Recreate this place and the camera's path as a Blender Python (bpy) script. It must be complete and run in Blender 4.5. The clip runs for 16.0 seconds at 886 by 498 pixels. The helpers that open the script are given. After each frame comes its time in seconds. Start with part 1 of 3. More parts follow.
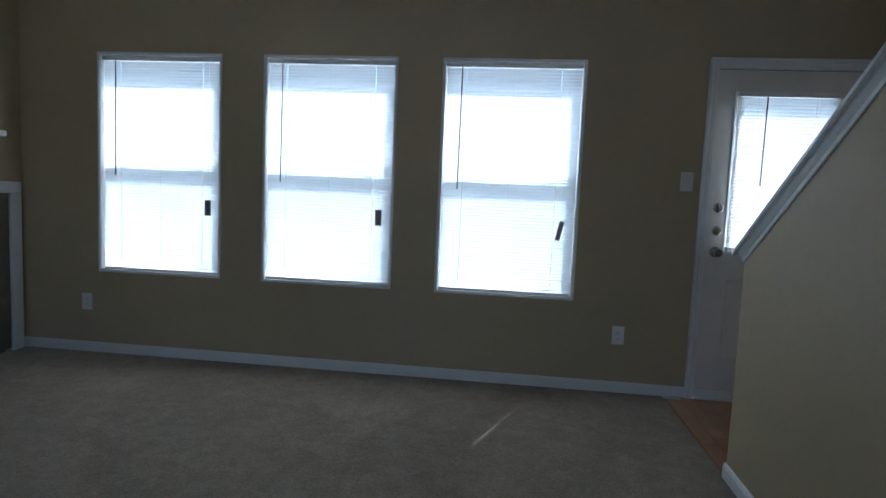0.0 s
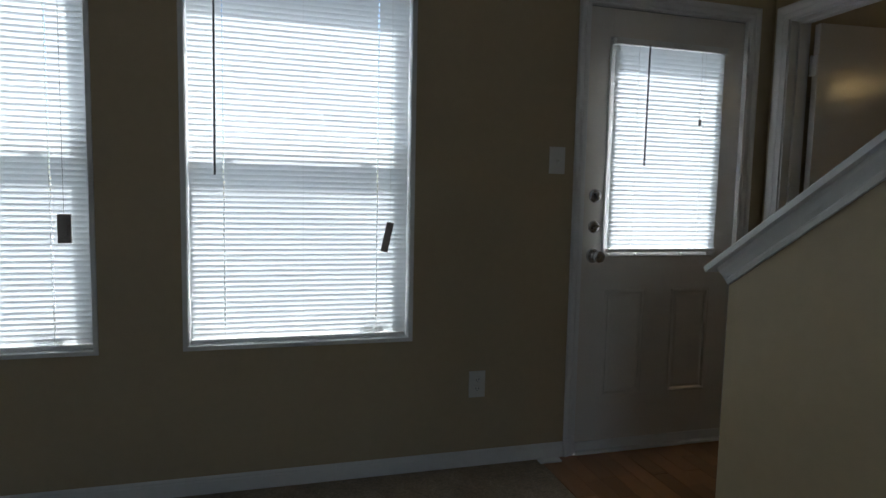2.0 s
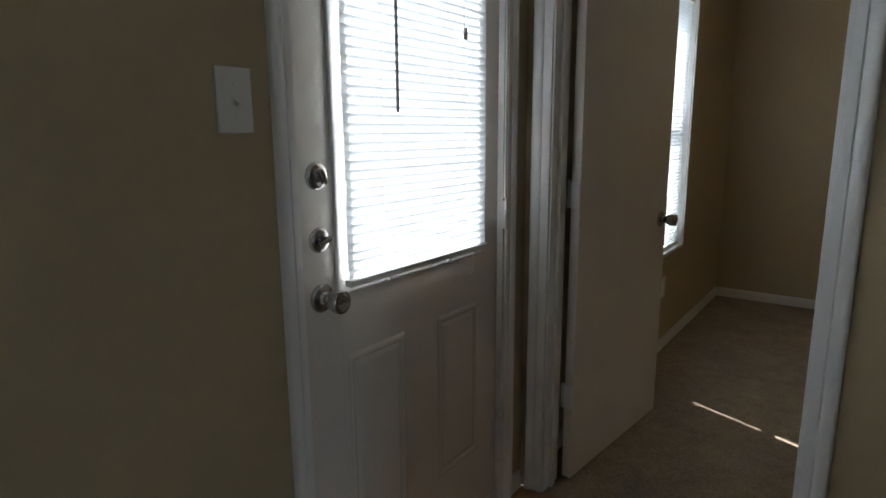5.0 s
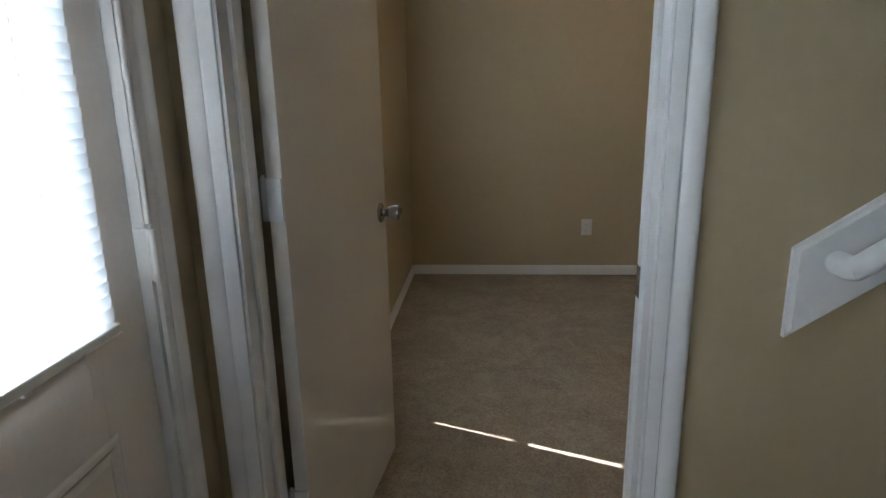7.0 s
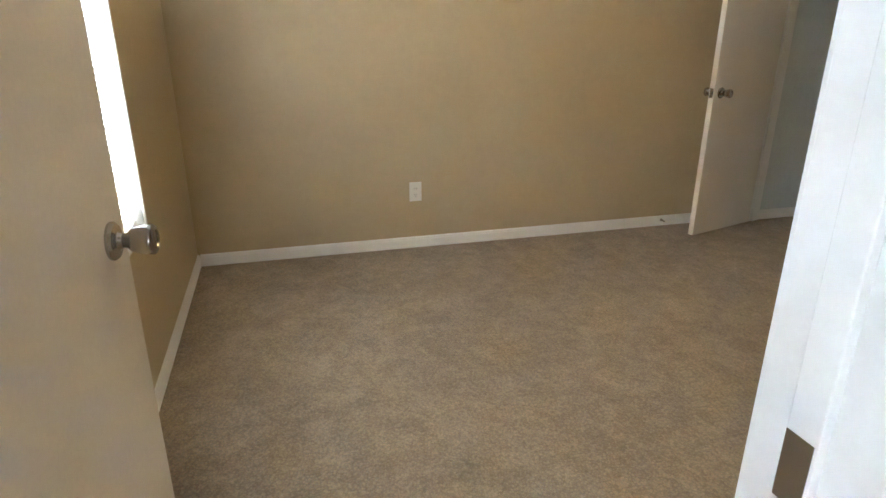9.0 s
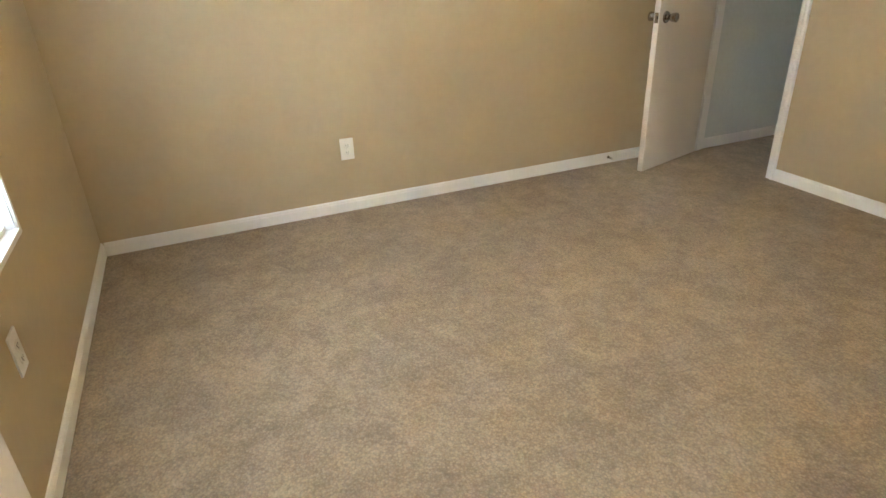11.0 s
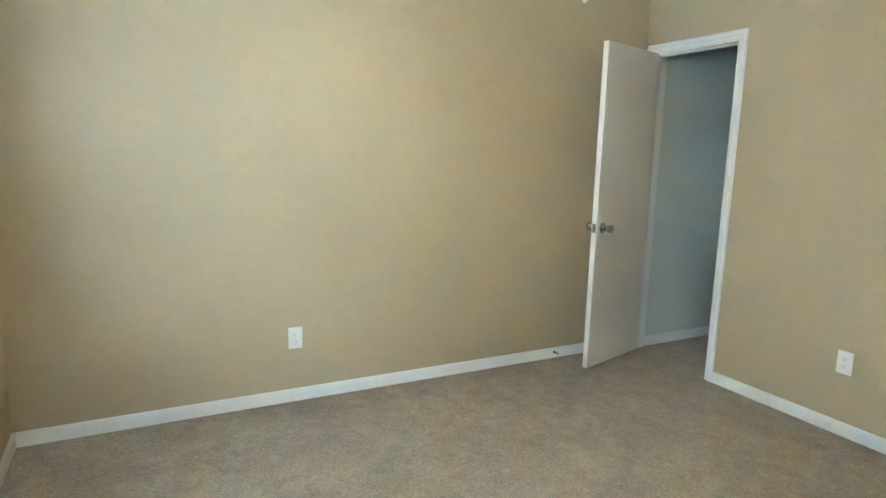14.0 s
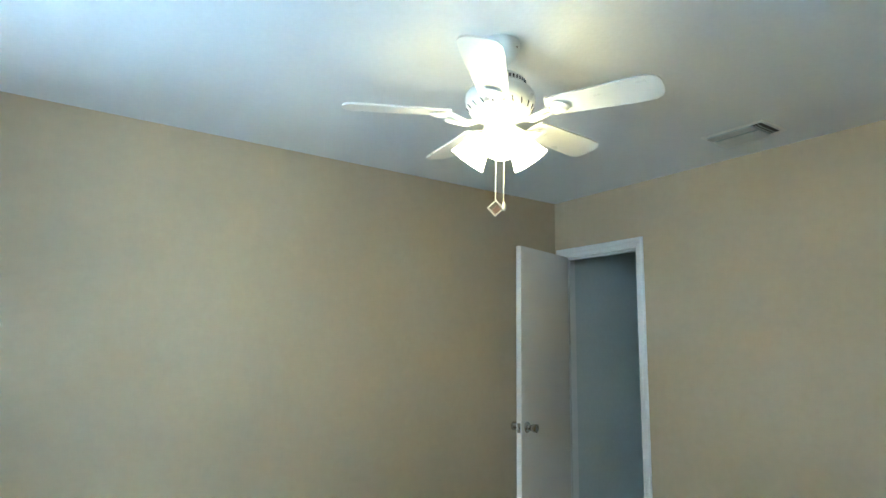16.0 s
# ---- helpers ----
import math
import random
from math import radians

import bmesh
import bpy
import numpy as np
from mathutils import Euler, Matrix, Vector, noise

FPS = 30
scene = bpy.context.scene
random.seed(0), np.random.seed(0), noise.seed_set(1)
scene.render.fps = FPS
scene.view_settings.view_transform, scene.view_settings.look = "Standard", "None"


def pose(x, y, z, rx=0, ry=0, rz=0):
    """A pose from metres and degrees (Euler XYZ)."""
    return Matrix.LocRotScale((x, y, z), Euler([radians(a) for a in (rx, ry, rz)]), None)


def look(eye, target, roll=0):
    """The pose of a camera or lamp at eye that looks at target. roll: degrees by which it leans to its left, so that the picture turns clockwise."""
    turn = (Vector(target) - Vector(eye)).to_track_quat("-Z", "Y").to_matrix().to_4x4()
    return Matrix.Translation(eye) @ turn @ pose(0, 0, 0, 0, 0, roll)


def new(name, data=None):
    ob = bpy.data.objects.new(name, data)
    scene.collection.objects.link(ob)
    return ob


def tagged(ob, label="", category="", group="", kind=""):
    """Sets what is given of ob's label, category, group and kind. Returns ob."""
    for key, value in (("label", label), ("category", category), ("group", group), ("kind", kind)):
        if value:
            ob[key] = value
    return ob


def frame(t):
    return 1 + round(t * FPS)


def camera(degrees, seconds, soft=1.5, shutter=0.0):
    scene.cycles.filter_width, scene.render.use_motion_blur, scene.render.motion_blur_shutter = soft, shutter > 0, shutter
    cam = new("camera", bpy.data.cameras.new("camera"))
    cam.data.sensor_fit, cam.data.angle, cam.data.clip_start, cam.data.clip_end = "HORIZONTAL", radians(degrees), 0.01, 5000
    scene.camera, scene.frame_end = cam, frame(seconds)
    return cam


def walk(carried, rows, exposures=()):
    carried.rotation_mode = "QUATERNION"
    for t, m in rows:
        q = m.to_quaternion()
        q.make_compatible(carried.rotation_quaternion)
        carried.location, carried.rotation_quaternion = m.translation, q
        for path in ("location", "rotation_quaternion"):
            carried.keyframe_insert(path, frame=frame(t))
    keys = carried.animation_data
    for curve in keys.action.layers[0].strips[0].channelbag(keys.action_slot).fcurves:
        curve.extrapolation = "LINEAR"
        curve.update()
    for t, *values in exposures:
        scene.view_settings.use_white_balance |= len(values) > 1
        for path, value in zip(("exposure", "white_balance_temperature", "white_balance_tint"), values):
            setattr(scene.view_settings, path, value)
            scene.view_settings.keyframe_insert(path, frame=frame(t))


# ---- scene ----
cam = camera(73.5, 16.0)
PATH = [
    (0, (-2.161, -3.804, 1.203), (-2.387, -1.825, 1.024), 2.5),
    (0.5, (-2.255, -3.46, 1.17), (-2.271, -1.473, 0.936), 2.0),
    (1, (-2.328, -3.1, 1.195), (-2.219, -1.115, 0.983), 1.6),
    (1.5, (-2.283, -2.777, 1.17), (-2.047, -0.797, 1.018), 1.2),
    (2, (-2.286, -2.403, 1.185), (-1.756, -0.482, 1.008), 1.2),
    (2.5, (-2.265, -2.099, 1.24), (-1.644, -0.209, 1.031), 1.3),
    (3, (-2.27, -1.791, 1.202), (-1.419, 0.009, 1.017), 1.8),
    (3.2, (-2.238, -1.679, 1.201), (-1.298, 0.076, 1.008), 1.2),
    (5.3, (-1.695, -0.882, 1.298), (-0.048, 0.187, 0.917), -0.8),
    (5.5, (-1.635, -0.832, 1.289), (0.052, 0.177, 0.92), -1.2),
    (6, (-1.486, -0.714, 1.291), (0.331, 0.027, 0.902), -1.5),
    (6.5, (-1.292, -0.617, 1.27), (0.633, -0.29, 0.839), -0.6),
    (7, (-1.068, -0.569, 1.276), (0.864, -0.414, 0.783), -1.1),
    (7.5, (-0.867, -0.537, 1.277), (1.059, -0.514, 0.739), -1.3),
    (8, (-0.681, -0.495, 1.268), (1.232, -0.73, 0.735), -0.1),
    (8.2, (-0.581, -0.492, 1.263), (1.315, -0.801, 0.705), 0.4),
    (10.3, (0.062, -0.533, 1.219), (1.796, -1.136, 0.439), -2.3),
    (10.5, (0.072, -0.54, 1.225), (1.806, -1.108, 0.419), -2.6),
    (11, (0.097, -0.536, 1.253), (1.757, -1.22, 0.38), -2.3),
    (11.5, (0.122, -0.538, 1.327), (1.664, -1.36, 0.354), -2.3),
    (12, (0.124, -0.541, 1.361), (1.571, -1.354, 0.246), -3.0),
    (12.5, (0.117, -0.534, 1.362), (1.555, -1.33, 0.222), -2.1),
    (13, (0.127, -0.531, 1.331), (1.761, -1.305, 0.475), -2.0),
    (13.5, (0.108, -0.536, 1.335), (1.855, -1.38, 0.85), 0.1),
    (14, (0.104, -0.551, 1.365), (1.855, -1.46, 1.039), 1.5),
    (14.5, (0.113, -0.552, 1.361), (1.834, -1.548, 1.144), 1.7),
    (15, (0.165, -0.586, 1.387), (1.852, -1.658, 1.316), 1.2),
    (15.5, (0.124, -0.573, 1.394), (1.793, -1.668, 1.518), 0.8),
    (16, (0.127, -0.58, 1.4), (1.758, -1.693, 1.721), 1.0),
]
EXPOSURE = [(0, 1.75, 5050, 10), (1.5, 1.26, 5500, 11), (3, 1.08, 6150, 10), (5.5, 1.98, 5750, 12), (6, 1.62, 5600, 12), (6.5, 1.87, 5550, 12), (7, 2.82, 5550, 11), (7.5, 3.66, 5620, 11), (8, 4.06, 5680, 11), (9.3, 4.45, 5800, 11), (10.5, 4.88, 5720, 10), (11.5, 4.99, 5700, 9), (12.5, 5.09, 5480, 7), (13, 5.16, 5080, 5), (13.5, 5.17, 4850, 2), (14, 5.1, 4650, -2), (14.5, 5.03, 4550, -5), (15.5, 4.77, 4330, -5), (16, 4.5, 4250, -5)]
walk(cam, [(t, look(eye, target, roll)) for t, eye, target, roll in PATH], EXPOSURE)

# ---- light ----
SUN_ELEVATION, SUN_AZIMUTH = radians(58), math.atan2(0.9354, 0.3536)
world = bpy.data.worlds.new("sky")
scene.world = world
world.use_nodes = True
sky = world.node_tree.nodes.new("ShaderNodeTexSky")
sky.sky_type, sky.sun_disc = "NISHITA", False
sky.sun_elevation, sky.sun_rotation = SUN_ELEVATION, math.pi / 2 - SUN_AZIMUTH
background = world.node_tree.nodes["Background"]
background.inputs["Strength"].default_value = 0.15
world.node_tree.links.new(sky.outputs[0], background.inputs["Color"])
sun_data = bpy.data.lights.new("sun", "SUN")
sun_data.energy, sun_data.angle, sun_data.color = 5.0, radians(0.5), (1, 0.95, 0.87)
sun = new("sun", sun_data)
sun.matrix_world = look((5.30, 14.02, 24.0), (0, 0, 0))


# ---- materials ----
def material(name, base, rough=0.6, metal=0.0, vary=0.08, scale=3.0, grain=120.0, bump=0.0, bump_scale=300.0, spec=0.5, coat=0.0):
    """A surface with its colour varied at two scales, fine relief, and a little unevenness in its gloss."""
    m = bpy.data.materials.new(name)
    m.use_nodes = True
    n, l = m.node_tree.nodes, m.node_tree.links
    b = n["Principled BSDF"]
    at = n.new("ShaderNodeTexCoord").outputs["Object"]

    def rough_noise(s, detail=3.0):
        t = n.new("ShaderNodeTexNoise")
        t.inputs["Scale"].default_value, t.inputs["Detail"].default_value = s, detail
        l.new(at, t.inputs["Vector"])
        return t.outputs["Fac"]

    large, small = rough_noise(scale), rough_noise(grain, 2.0)
    both = n.new("ShaderNodeMath")
    both.operation = "ADD"
    l.new(large, both.inputs[0]), l.new(small, both.inputs[1])
    span = n.new("ShaderNodeMapRange")
    span.inputs["From Min"].default_value, span.inputs["From Max"].default_value = 0.6, 1.4
    span.inputs["To Min"].default_value, span.inputs["To Max"].default_value = 1 - vary, 1 + vary
    l.new(both.outputs[0], span.inputs["Value"])
    tone = n.new("ShaderNodeMix")
    tone.data_type, tone.blend_type = "RGBA", "MULTIPLY"
    tone.inputs["Factor"].default_value = 1.0
    tone.inputs["A"].default_value = (*base, 1)
    l.new(span.outputs["Result"], tone.inputs["B"])
    l.new(tone.outputs["Result"], b.inputs["Base Color"])
    gloss = n.new("ShaderNodeMapRange")
    gloss.inputs["To Min"].default_value, gloss.inputs["To Max"].default_value = max(rough - 0.07, 0.02), min(rough + 0.07, 1)
    l.new(large, gloss.inputs["Value"])
    l.new(gloss.outputs["Result"], b.inputs["Roughness"])
    b.inputs["Metallic"].default_value = metal
    b.inputs["Specular IOR Level"].default_value = spec
    b.inputs["Coat Weight"].default_value = coat
    if bump:
        relief = n.new("ShaderNodeBump")
        relief.inputs["Strength"].default_value, relief.inputs["Distance"].default_value = bump, 0.002
        l.new(rough_noise(bump_scale, 3.0), relief.inputs["Height"])
        l.new(relief.outputs["Normal"], b.inputs["Normal"])
    return m


WALL_TAN = material("tan_wall_paint", (0.46, 0.37, 0.228), 0.55, vary=0.04, scale=1.5, grain=25, bump=0.2, bump_scale=90)
WALL_GREY = material("grey_wall_paint", (0.60, 0.645, 0.635), 0.6, vary=0.05, scale=1.5, grain=40, bump=0.35, bump_scale=90)
CEILING_WHITE = material("ceiling_paint", (0.74, 0.74, 0.72), 0.8, vary=0.03, scale=2, grain=60, bump=0.6, bump_scale=70)
TRIM_WHITE = material("white_trim_paint", (0.77, 0.77, 0.76), 0.36, vary=0.03, scale=5, grain=60, bump=0.03, bump_scale=40)
DOOR_WHITE = material("white_door_paint", (0.76, 0.72, 0.66), 0.15, vary=0.04, scale=4, grain=90, bump=0.05, bump_scale=160)
VINYL_WHITE = material("white_vinyl", (0.82, 0.82, 0.80), 0.4, vary=0.03, scale=8, grain=200)
PLATE_WHITE = material("white_plate_plastic", (0.76, 0.75, 0.71), 0.3, vary=0.02, scale=30, grain=400)
# near-black colour in place of the shade inside slots and openings
SLOT_SHADE = material("slot_shade", (0.03, 0.03, 0.03), 0.6)
# near-black filler for the back door gap and below the planks
GAP_DARK = material("dark_gap_fill", (0.04, 0.035, 0.03), 0.8)
NICKEL = material("satin_nickel", (0.46, 0.445, 0.43), 0.24, 1.0, vary=0.06, scale=40, grain=500)
TAG_DARK = material("printed_card", (0.34, 0.30, 0.27), 0.5, vary=0.2, scale=60, grain=300)
WAND_CLEAR = material("smoky_plastic", (0.18, 0.19, 0.19), 0.2, vary=0.05, scale=50, grain=300)
CORD_WHITE = material("white_cord", (0.7, 0.7, 0.68), 0.8)
FIREPLACE_TAN = material("dark_tan_fireplace", (0.16, 0.135, 0.105), 0.7, vary=0.3, scale=12)
FAN_WHITE = material("white_enamel", (0.80, 0.78, 0.72), 0.3, vary=0.03, scale=10, grain=200)
FOB_BROWN = material("brown_fob", (0.20, 0.12, 0.06), 0.5, vary=0.2, scale=50)
FOB_CREAM = material("cream_fob", (0.7, 0.62, 0.45), 0.5, vary=0.1, scale=50)
# pale tone chosen so the unseen ground reflects sun towards the ceilings
BOUNCE_GROUND = material("pale_bounce_ground", (0.42, 0.41, 0.38), 0.9, vary=0.15, scale=2, grain=60)


def carpet_material(name, base, cool):
    """Cut pile: two close yarn tones, brushed patches, and single tufts with the shade between them painted in."""
    m = material(name, base, 1.0, vary=0.05, scale=2.0, grain=90, spec=0.05)
    n, l = m.node_tree.nodes, m.node_tree.links
    b = n["Principled BSDF"]
    at = n["Texture Coordinate"].outputs["Object"]

    def cloud(scale, detail, lo, hi, to_lo, to_hi, twist=0.0):
        t = n.new("ShaderNodeTexNoise")
        t.inputs["Scale"].default_value, t.inputs["Detail"].default_value, t.inputs["Distortion"].default_value = scale, detail, twist
        l.new(at, t.inputs["Vector"])
        span = n.new("ShaderNodeMapRange")
        for key, v in (("From Min", lo), ("From Max", hi), ("To Min", to_lo), ("To Max", to_hi)):
            span.inputs[key].default_value = v
        l.new(t.outputs["Fac"], span.inputs["Value"])
        return span.outputs["Result"]

    def times(a, c):
        q = n.new("ShaderNodeMath")
        q.operation = "MULTIPLY"
        l.new(a, q.inputs[0]), l.new(c, q.inputs[1])
        return q.outputs[0]

    def tinted(a, amount, blend="MULTIPLY"):
        q = n.new("ShaderNodeMix")
        q.data_type, q.blend_type = "RGBA", blend
        q.inputs["Factor"].default_value = 1.0
        l.new(a, q.inputs["A"]), l.new(amount, q.inputs["B"])
        return q.outputs["Result"]

    yarn = n.new("ShaderNodeMix")
    yarn.data_type = "RGBA"
    yarn.inputs["B"].default_value = (*cool, 1)
    l.new(b.inputs["Base Color"].links[0].from_socket, yarn.inputs["A"])
    l.new(cloud(95.0, 3.0, 0.38, 0.62, 0.0, 1.0), yarn.inputs["Factor"])
    tuft = n.new("ShaderNodeTexVoronoi")
    tuft.inputs["Scale"].default_value = 150.0
    l.new(at, tuft.inputs["Vector"])
    # colour falls off away from each tuft's middle, as shade between tufts
    deep = n.new("ShaderNodeMapRange")
    for key, v in (("From Min", 0.05), ("From Max", 0.75), ("To Min", 1.09), ("To Max", 0.80)):
        deep.inputs[key].default_value = v
    l.new(tuft.outputs["Distance"], deep.inputs["Value"])
    lot = n.new("ShaderNodeSeparateColor")
    l.new(tuft.outputs["Color"], lot.inputs["Color"])
    single = n.new("ShaderNodeMapRange")
    for key, v in (("To Min", 0.86), ("To Max", 1.14)):
        single.inputs[key].default_value = v
    l.new(lot.outputs["Red"], single.inputs["Value"])
    brushed = times(times(cloud(4.0, 4.0, 0.38, 0.62, 0.91, 1.09, 1.0), cloud(13.0, 4.0, 0.38, 0.62, 0.91, 1.09, 0.8)), cloud(60.0, 3.0, 0.34, 0.66, 0.90, 1.10))
    tone = tinted(yarn.outputs["Result"], times(times(brushed, deep.outputs["Result"]), single.outputs["Result"]))
    l.new(tone, b.inputs["Base Color"])
    relief = n.new("ShaderNodeBump")
    relief.inputs["Strength"].default_value, relief.inputs["Distance"].default_value = 0.5, 0.004
    l.new(times(deep.outputs["Result"], single.outputs["Result"]), relief.inputs["Height"])
    l.new(relief.outputs["Normal"], b.inputs["Normal"])
    b.inputs["Sheen Weight"].default_value = 0.2
    b.inputs["Sheen Roughness"].default_value = 0.6
    return m


CARPET = carpet_material("beige_carpet", (0.322, 0.246, 0.160), (0.304, 0.246, 0.172))


def wood_material():
    m = material("oak_plank", (0.27, 0.125, 0.05), 0.35, vary=0.12, scale=5, grain=60, bump=0.1, bump_scale=80)
    n, l = m.node_tree.nodes, m.node_tree.links
    b = n["Principled BSDF"]
    info = n.new("ShaderNodeObjectInfo")
    span = n.new("ShaderNodeMapRange")
    span.inputs["To Min"].default_value, span.inputs["To Max"].default_value = 0.75, 1.2
    l.new(info.outputs["Random"], span.inputs["Value"])
    tone = n.new("ShaderNodeMix")
    tone.data_type, tone.blend_type = "RGBA", "MULTIPLY"
    tone.inputs["Factor"].default_value = 1.0
    l.new(b.inputs["Base Color"].links[0].from_socket, tone.inputs["A"])
    l.new(span.outputs["Result"], tone.inputs["B"])
    l.new(tone.outputs["Result"], b.inputs["Base Color"])
    return m


OAK = wood_material()


def slat_material():
    """Thin white vinyl that lets some daylight through."""
    m = material("blind_vinyl", (0.85, 0.86, 0.85), 0.45, vary=0.03, scale=20, grain=200)
    n, l = m.node_tree.nodes, m.node_tree.links
    glow = n.new("ShaderNodeBsdfTranslucent")
    glow.inputs["Color"].default_value = (0.80, 0.85, 0.87, 1)
    mix = n.new("ShaderNodeMixShader")
    mix.inputs["Fac"].default_value = 0.31
    l.new(n["Principled BSDF"].outputs[0], mix.inputs[1])
    l.new(glow.outputs[0], mix.inputs[2])
    l.new(mix.outputs[0], n["Material Output"].inputs["Surface"])
    return m


SLAT = slat_material()


def glass_material():
    m = bpy.data.materials.new("window_glass")
    m.use_nodes = True
    b = m.node_tree.nodes["Principled BSDF"]
    b.inputs["Transmission Weight"].default_value, b.inputs["Roughness"].default_value = 1.0, 0.0
    b.inputs["IOR"].default_value, b.inputs["Base Color"].default_value = 1.45, (0.95, 0.98, 0.97, 1)
    return m


GLASS = glass_material()


def screen_material():
    """Fine mesh: mostly open, the rest grey thread."""
    m = material("insect_mesh", (0.16, 0.18, 0.19), 0.7, vary=0.05, scale=30)
    n, l = m.node_tree.nodes, m.node_tree.links
    gap = n.new("ShaderNodeBsdfTransparent")
    mix = n.new("ShaderNodeMixShader")
    mix.inputs["Fac"].default_value = 0.84
    l.new(n["Principled BSDF"].outputs[0], mix.inputs[1])
    l.new(gap.outputs[0], mix.inputs[2])
    l.new(mix.outputs[0], n["Material Output"].inputs["Surface"])
    return m


SCREEN = screen_material()


def lamp_material(name, colour, strength):
    m = bpy.data.materials.new(name)
    m.use_nodes = True
    b = m.node_tree.nodes["Principled BSDF"]
    b.inputs["Base Color"].default_value = (0.9, 0.88, 0.82, 1)
    b.inputs["Roughness"].default_value = 0.35
    b.inputs["Emission Color"].default_value, b.inputs["Emission Strength"].default_value = (*colour, 1), strength
    return m


SHADE_LIT = lamp_material("lit_frosted_glass", (1.0, 0.66, 0.25), 1.35)
BULB_LIT = lamp_material("lit_bulb", (1.0, 0.66, 0.25), 4.2)


# ---- mesh helpers ----
def part(name, bm, mat, parent=None, label="", smooth=False):
    """Links a bmesh as one mesh object, under a thing where one is given."""
    me = bpy.data.meshes.new(name)
    bmesh.ops.recalc_face_normals(bm, faces=bm.faces)
    bm.to_mesh(me)
    bm.free()
    if smooth:
        me.shade_smooth()
        me.set_sharp_from_angle(angle=radians(38))
    me.materials.append(mat)
    ob = new(name, me)
    ob.parent = parent
    if label:
        ob["label"] = label
    return ob


def thing(name, place, label, category, group="", kind="", turn=0):
    e = new(name)
    e.empty_display_size = 0.1
    e.matrix_world = pose(*place, 0, 0, turn)
    return tagged(e, label, category, group, kind)


def box(x0, x1, y0, y1, z0, z1, bevel=0.0, bm=None):
    out = bmesh.new()
    bmesh.ops.create_cube(out, size=1, matrix=Matrix.LocRotScale(((x0 + x1) / 2, (y0 + y1) / 2, (z0 + z1) / 2), None, (x1 - x0, y1 - y0, z1 - z0)))
    if bevel:
        bmesh.ops.bevel(out, geom=out.edges[:], offset=bevel, segments=2, affect="EDGES", profile=0.6)
    return joined(bm, out)


def joined(bm, extra):
    if bm is None:
        return extra
    me = bpy.data.meshes.new("joining")
    extra.to_mesh(me)
    extra.free()
    bm.from_mesh(me)
    bpy.data.meshes.remove(me)
    return bm


def sweep(profile, start, end, u, v, mitre=(0, 0), bm=None):
    """A closed profile of (a, b) points carried from start to end; mitre moves each end along the run by that much of a."""
    out = bm or bmesh.new()
    start, end, u, v = Vector(start), Vector(end), Vector(u), Vector(v)
    way = (end - start).normalized()
    rings = []
    for at, m in ((start, mitre[0]), (end, mitre[1])):
        rings.append([out.verts.new(at + u * a + v * b + way * (m * a)) for a, b in profile])
    k = len(profile)
    for i in range(k):
        out.faces.new((rings[0][i], rings[0][(i + 1) % k], rings[1][(i + 1) % k], rings[1][i]))
    out.faces.new(rings[0])
    out.faces.new(rings[1])
    return out


def lathe(points, steps=24, bm=None, m=Matrix()):
    """Points of (radius, height) turned round z, laid by the matrix m."""
    out = bm or bmesh.new()
    rings = []
    for r, h in points:
        if r < 1e-5:
            rings.append([out.verts.new(m @ Vector((0, 0, h)))])
        else:
            rings.append([out.verts.new(m @ Vector((r * math.cos(a), r * math.sin(a), h))) for a in (2 * math.pi * i / steps for i in range(steps))])
    for p, q in zip(rings, rings[1:]):
        for i in range(steps):
            j = (i + 1) % steps
            ring = [p[i % len(p)], p[j % len(p)], q[j % len(q)], q[i % len(q)]]
            ring = [w for k, w in enumerate(ring) if w not in ring[:k]]
            if len(ring) > 2:
                out.faces.new(ring)
    return out


def tube(points, radius, steps=8, bm=None):
    out = bm or bmesh.new()
    points = [Vector(p) for p in points]
    rings = []
    for i, p in enumerate(points):
        way = (points[min(i + 1, len(points) - 1)] - points[max(i - 1, 0)]).normalized()
        side = way.orthogonal().normalized() if i == 0 else (side - way * side.dot(way)).normalized()
        other = way.cross(side)
        rings.append([out.verts.new(p + radius * (side * math.cos(a) + other * math.sin(a))) for a in (2 * math.pi * k / steps for k in range(steps))])
    for a, b in zip(rings, rings[1:]):
        for i in range(steps):
            out.faces.new((a[i], a[(i + 1) % steps], b[(i + 1) % steps], b[i]))
    out.faces.new(rings[0]), out.faces.new(rings[-1])
    return out


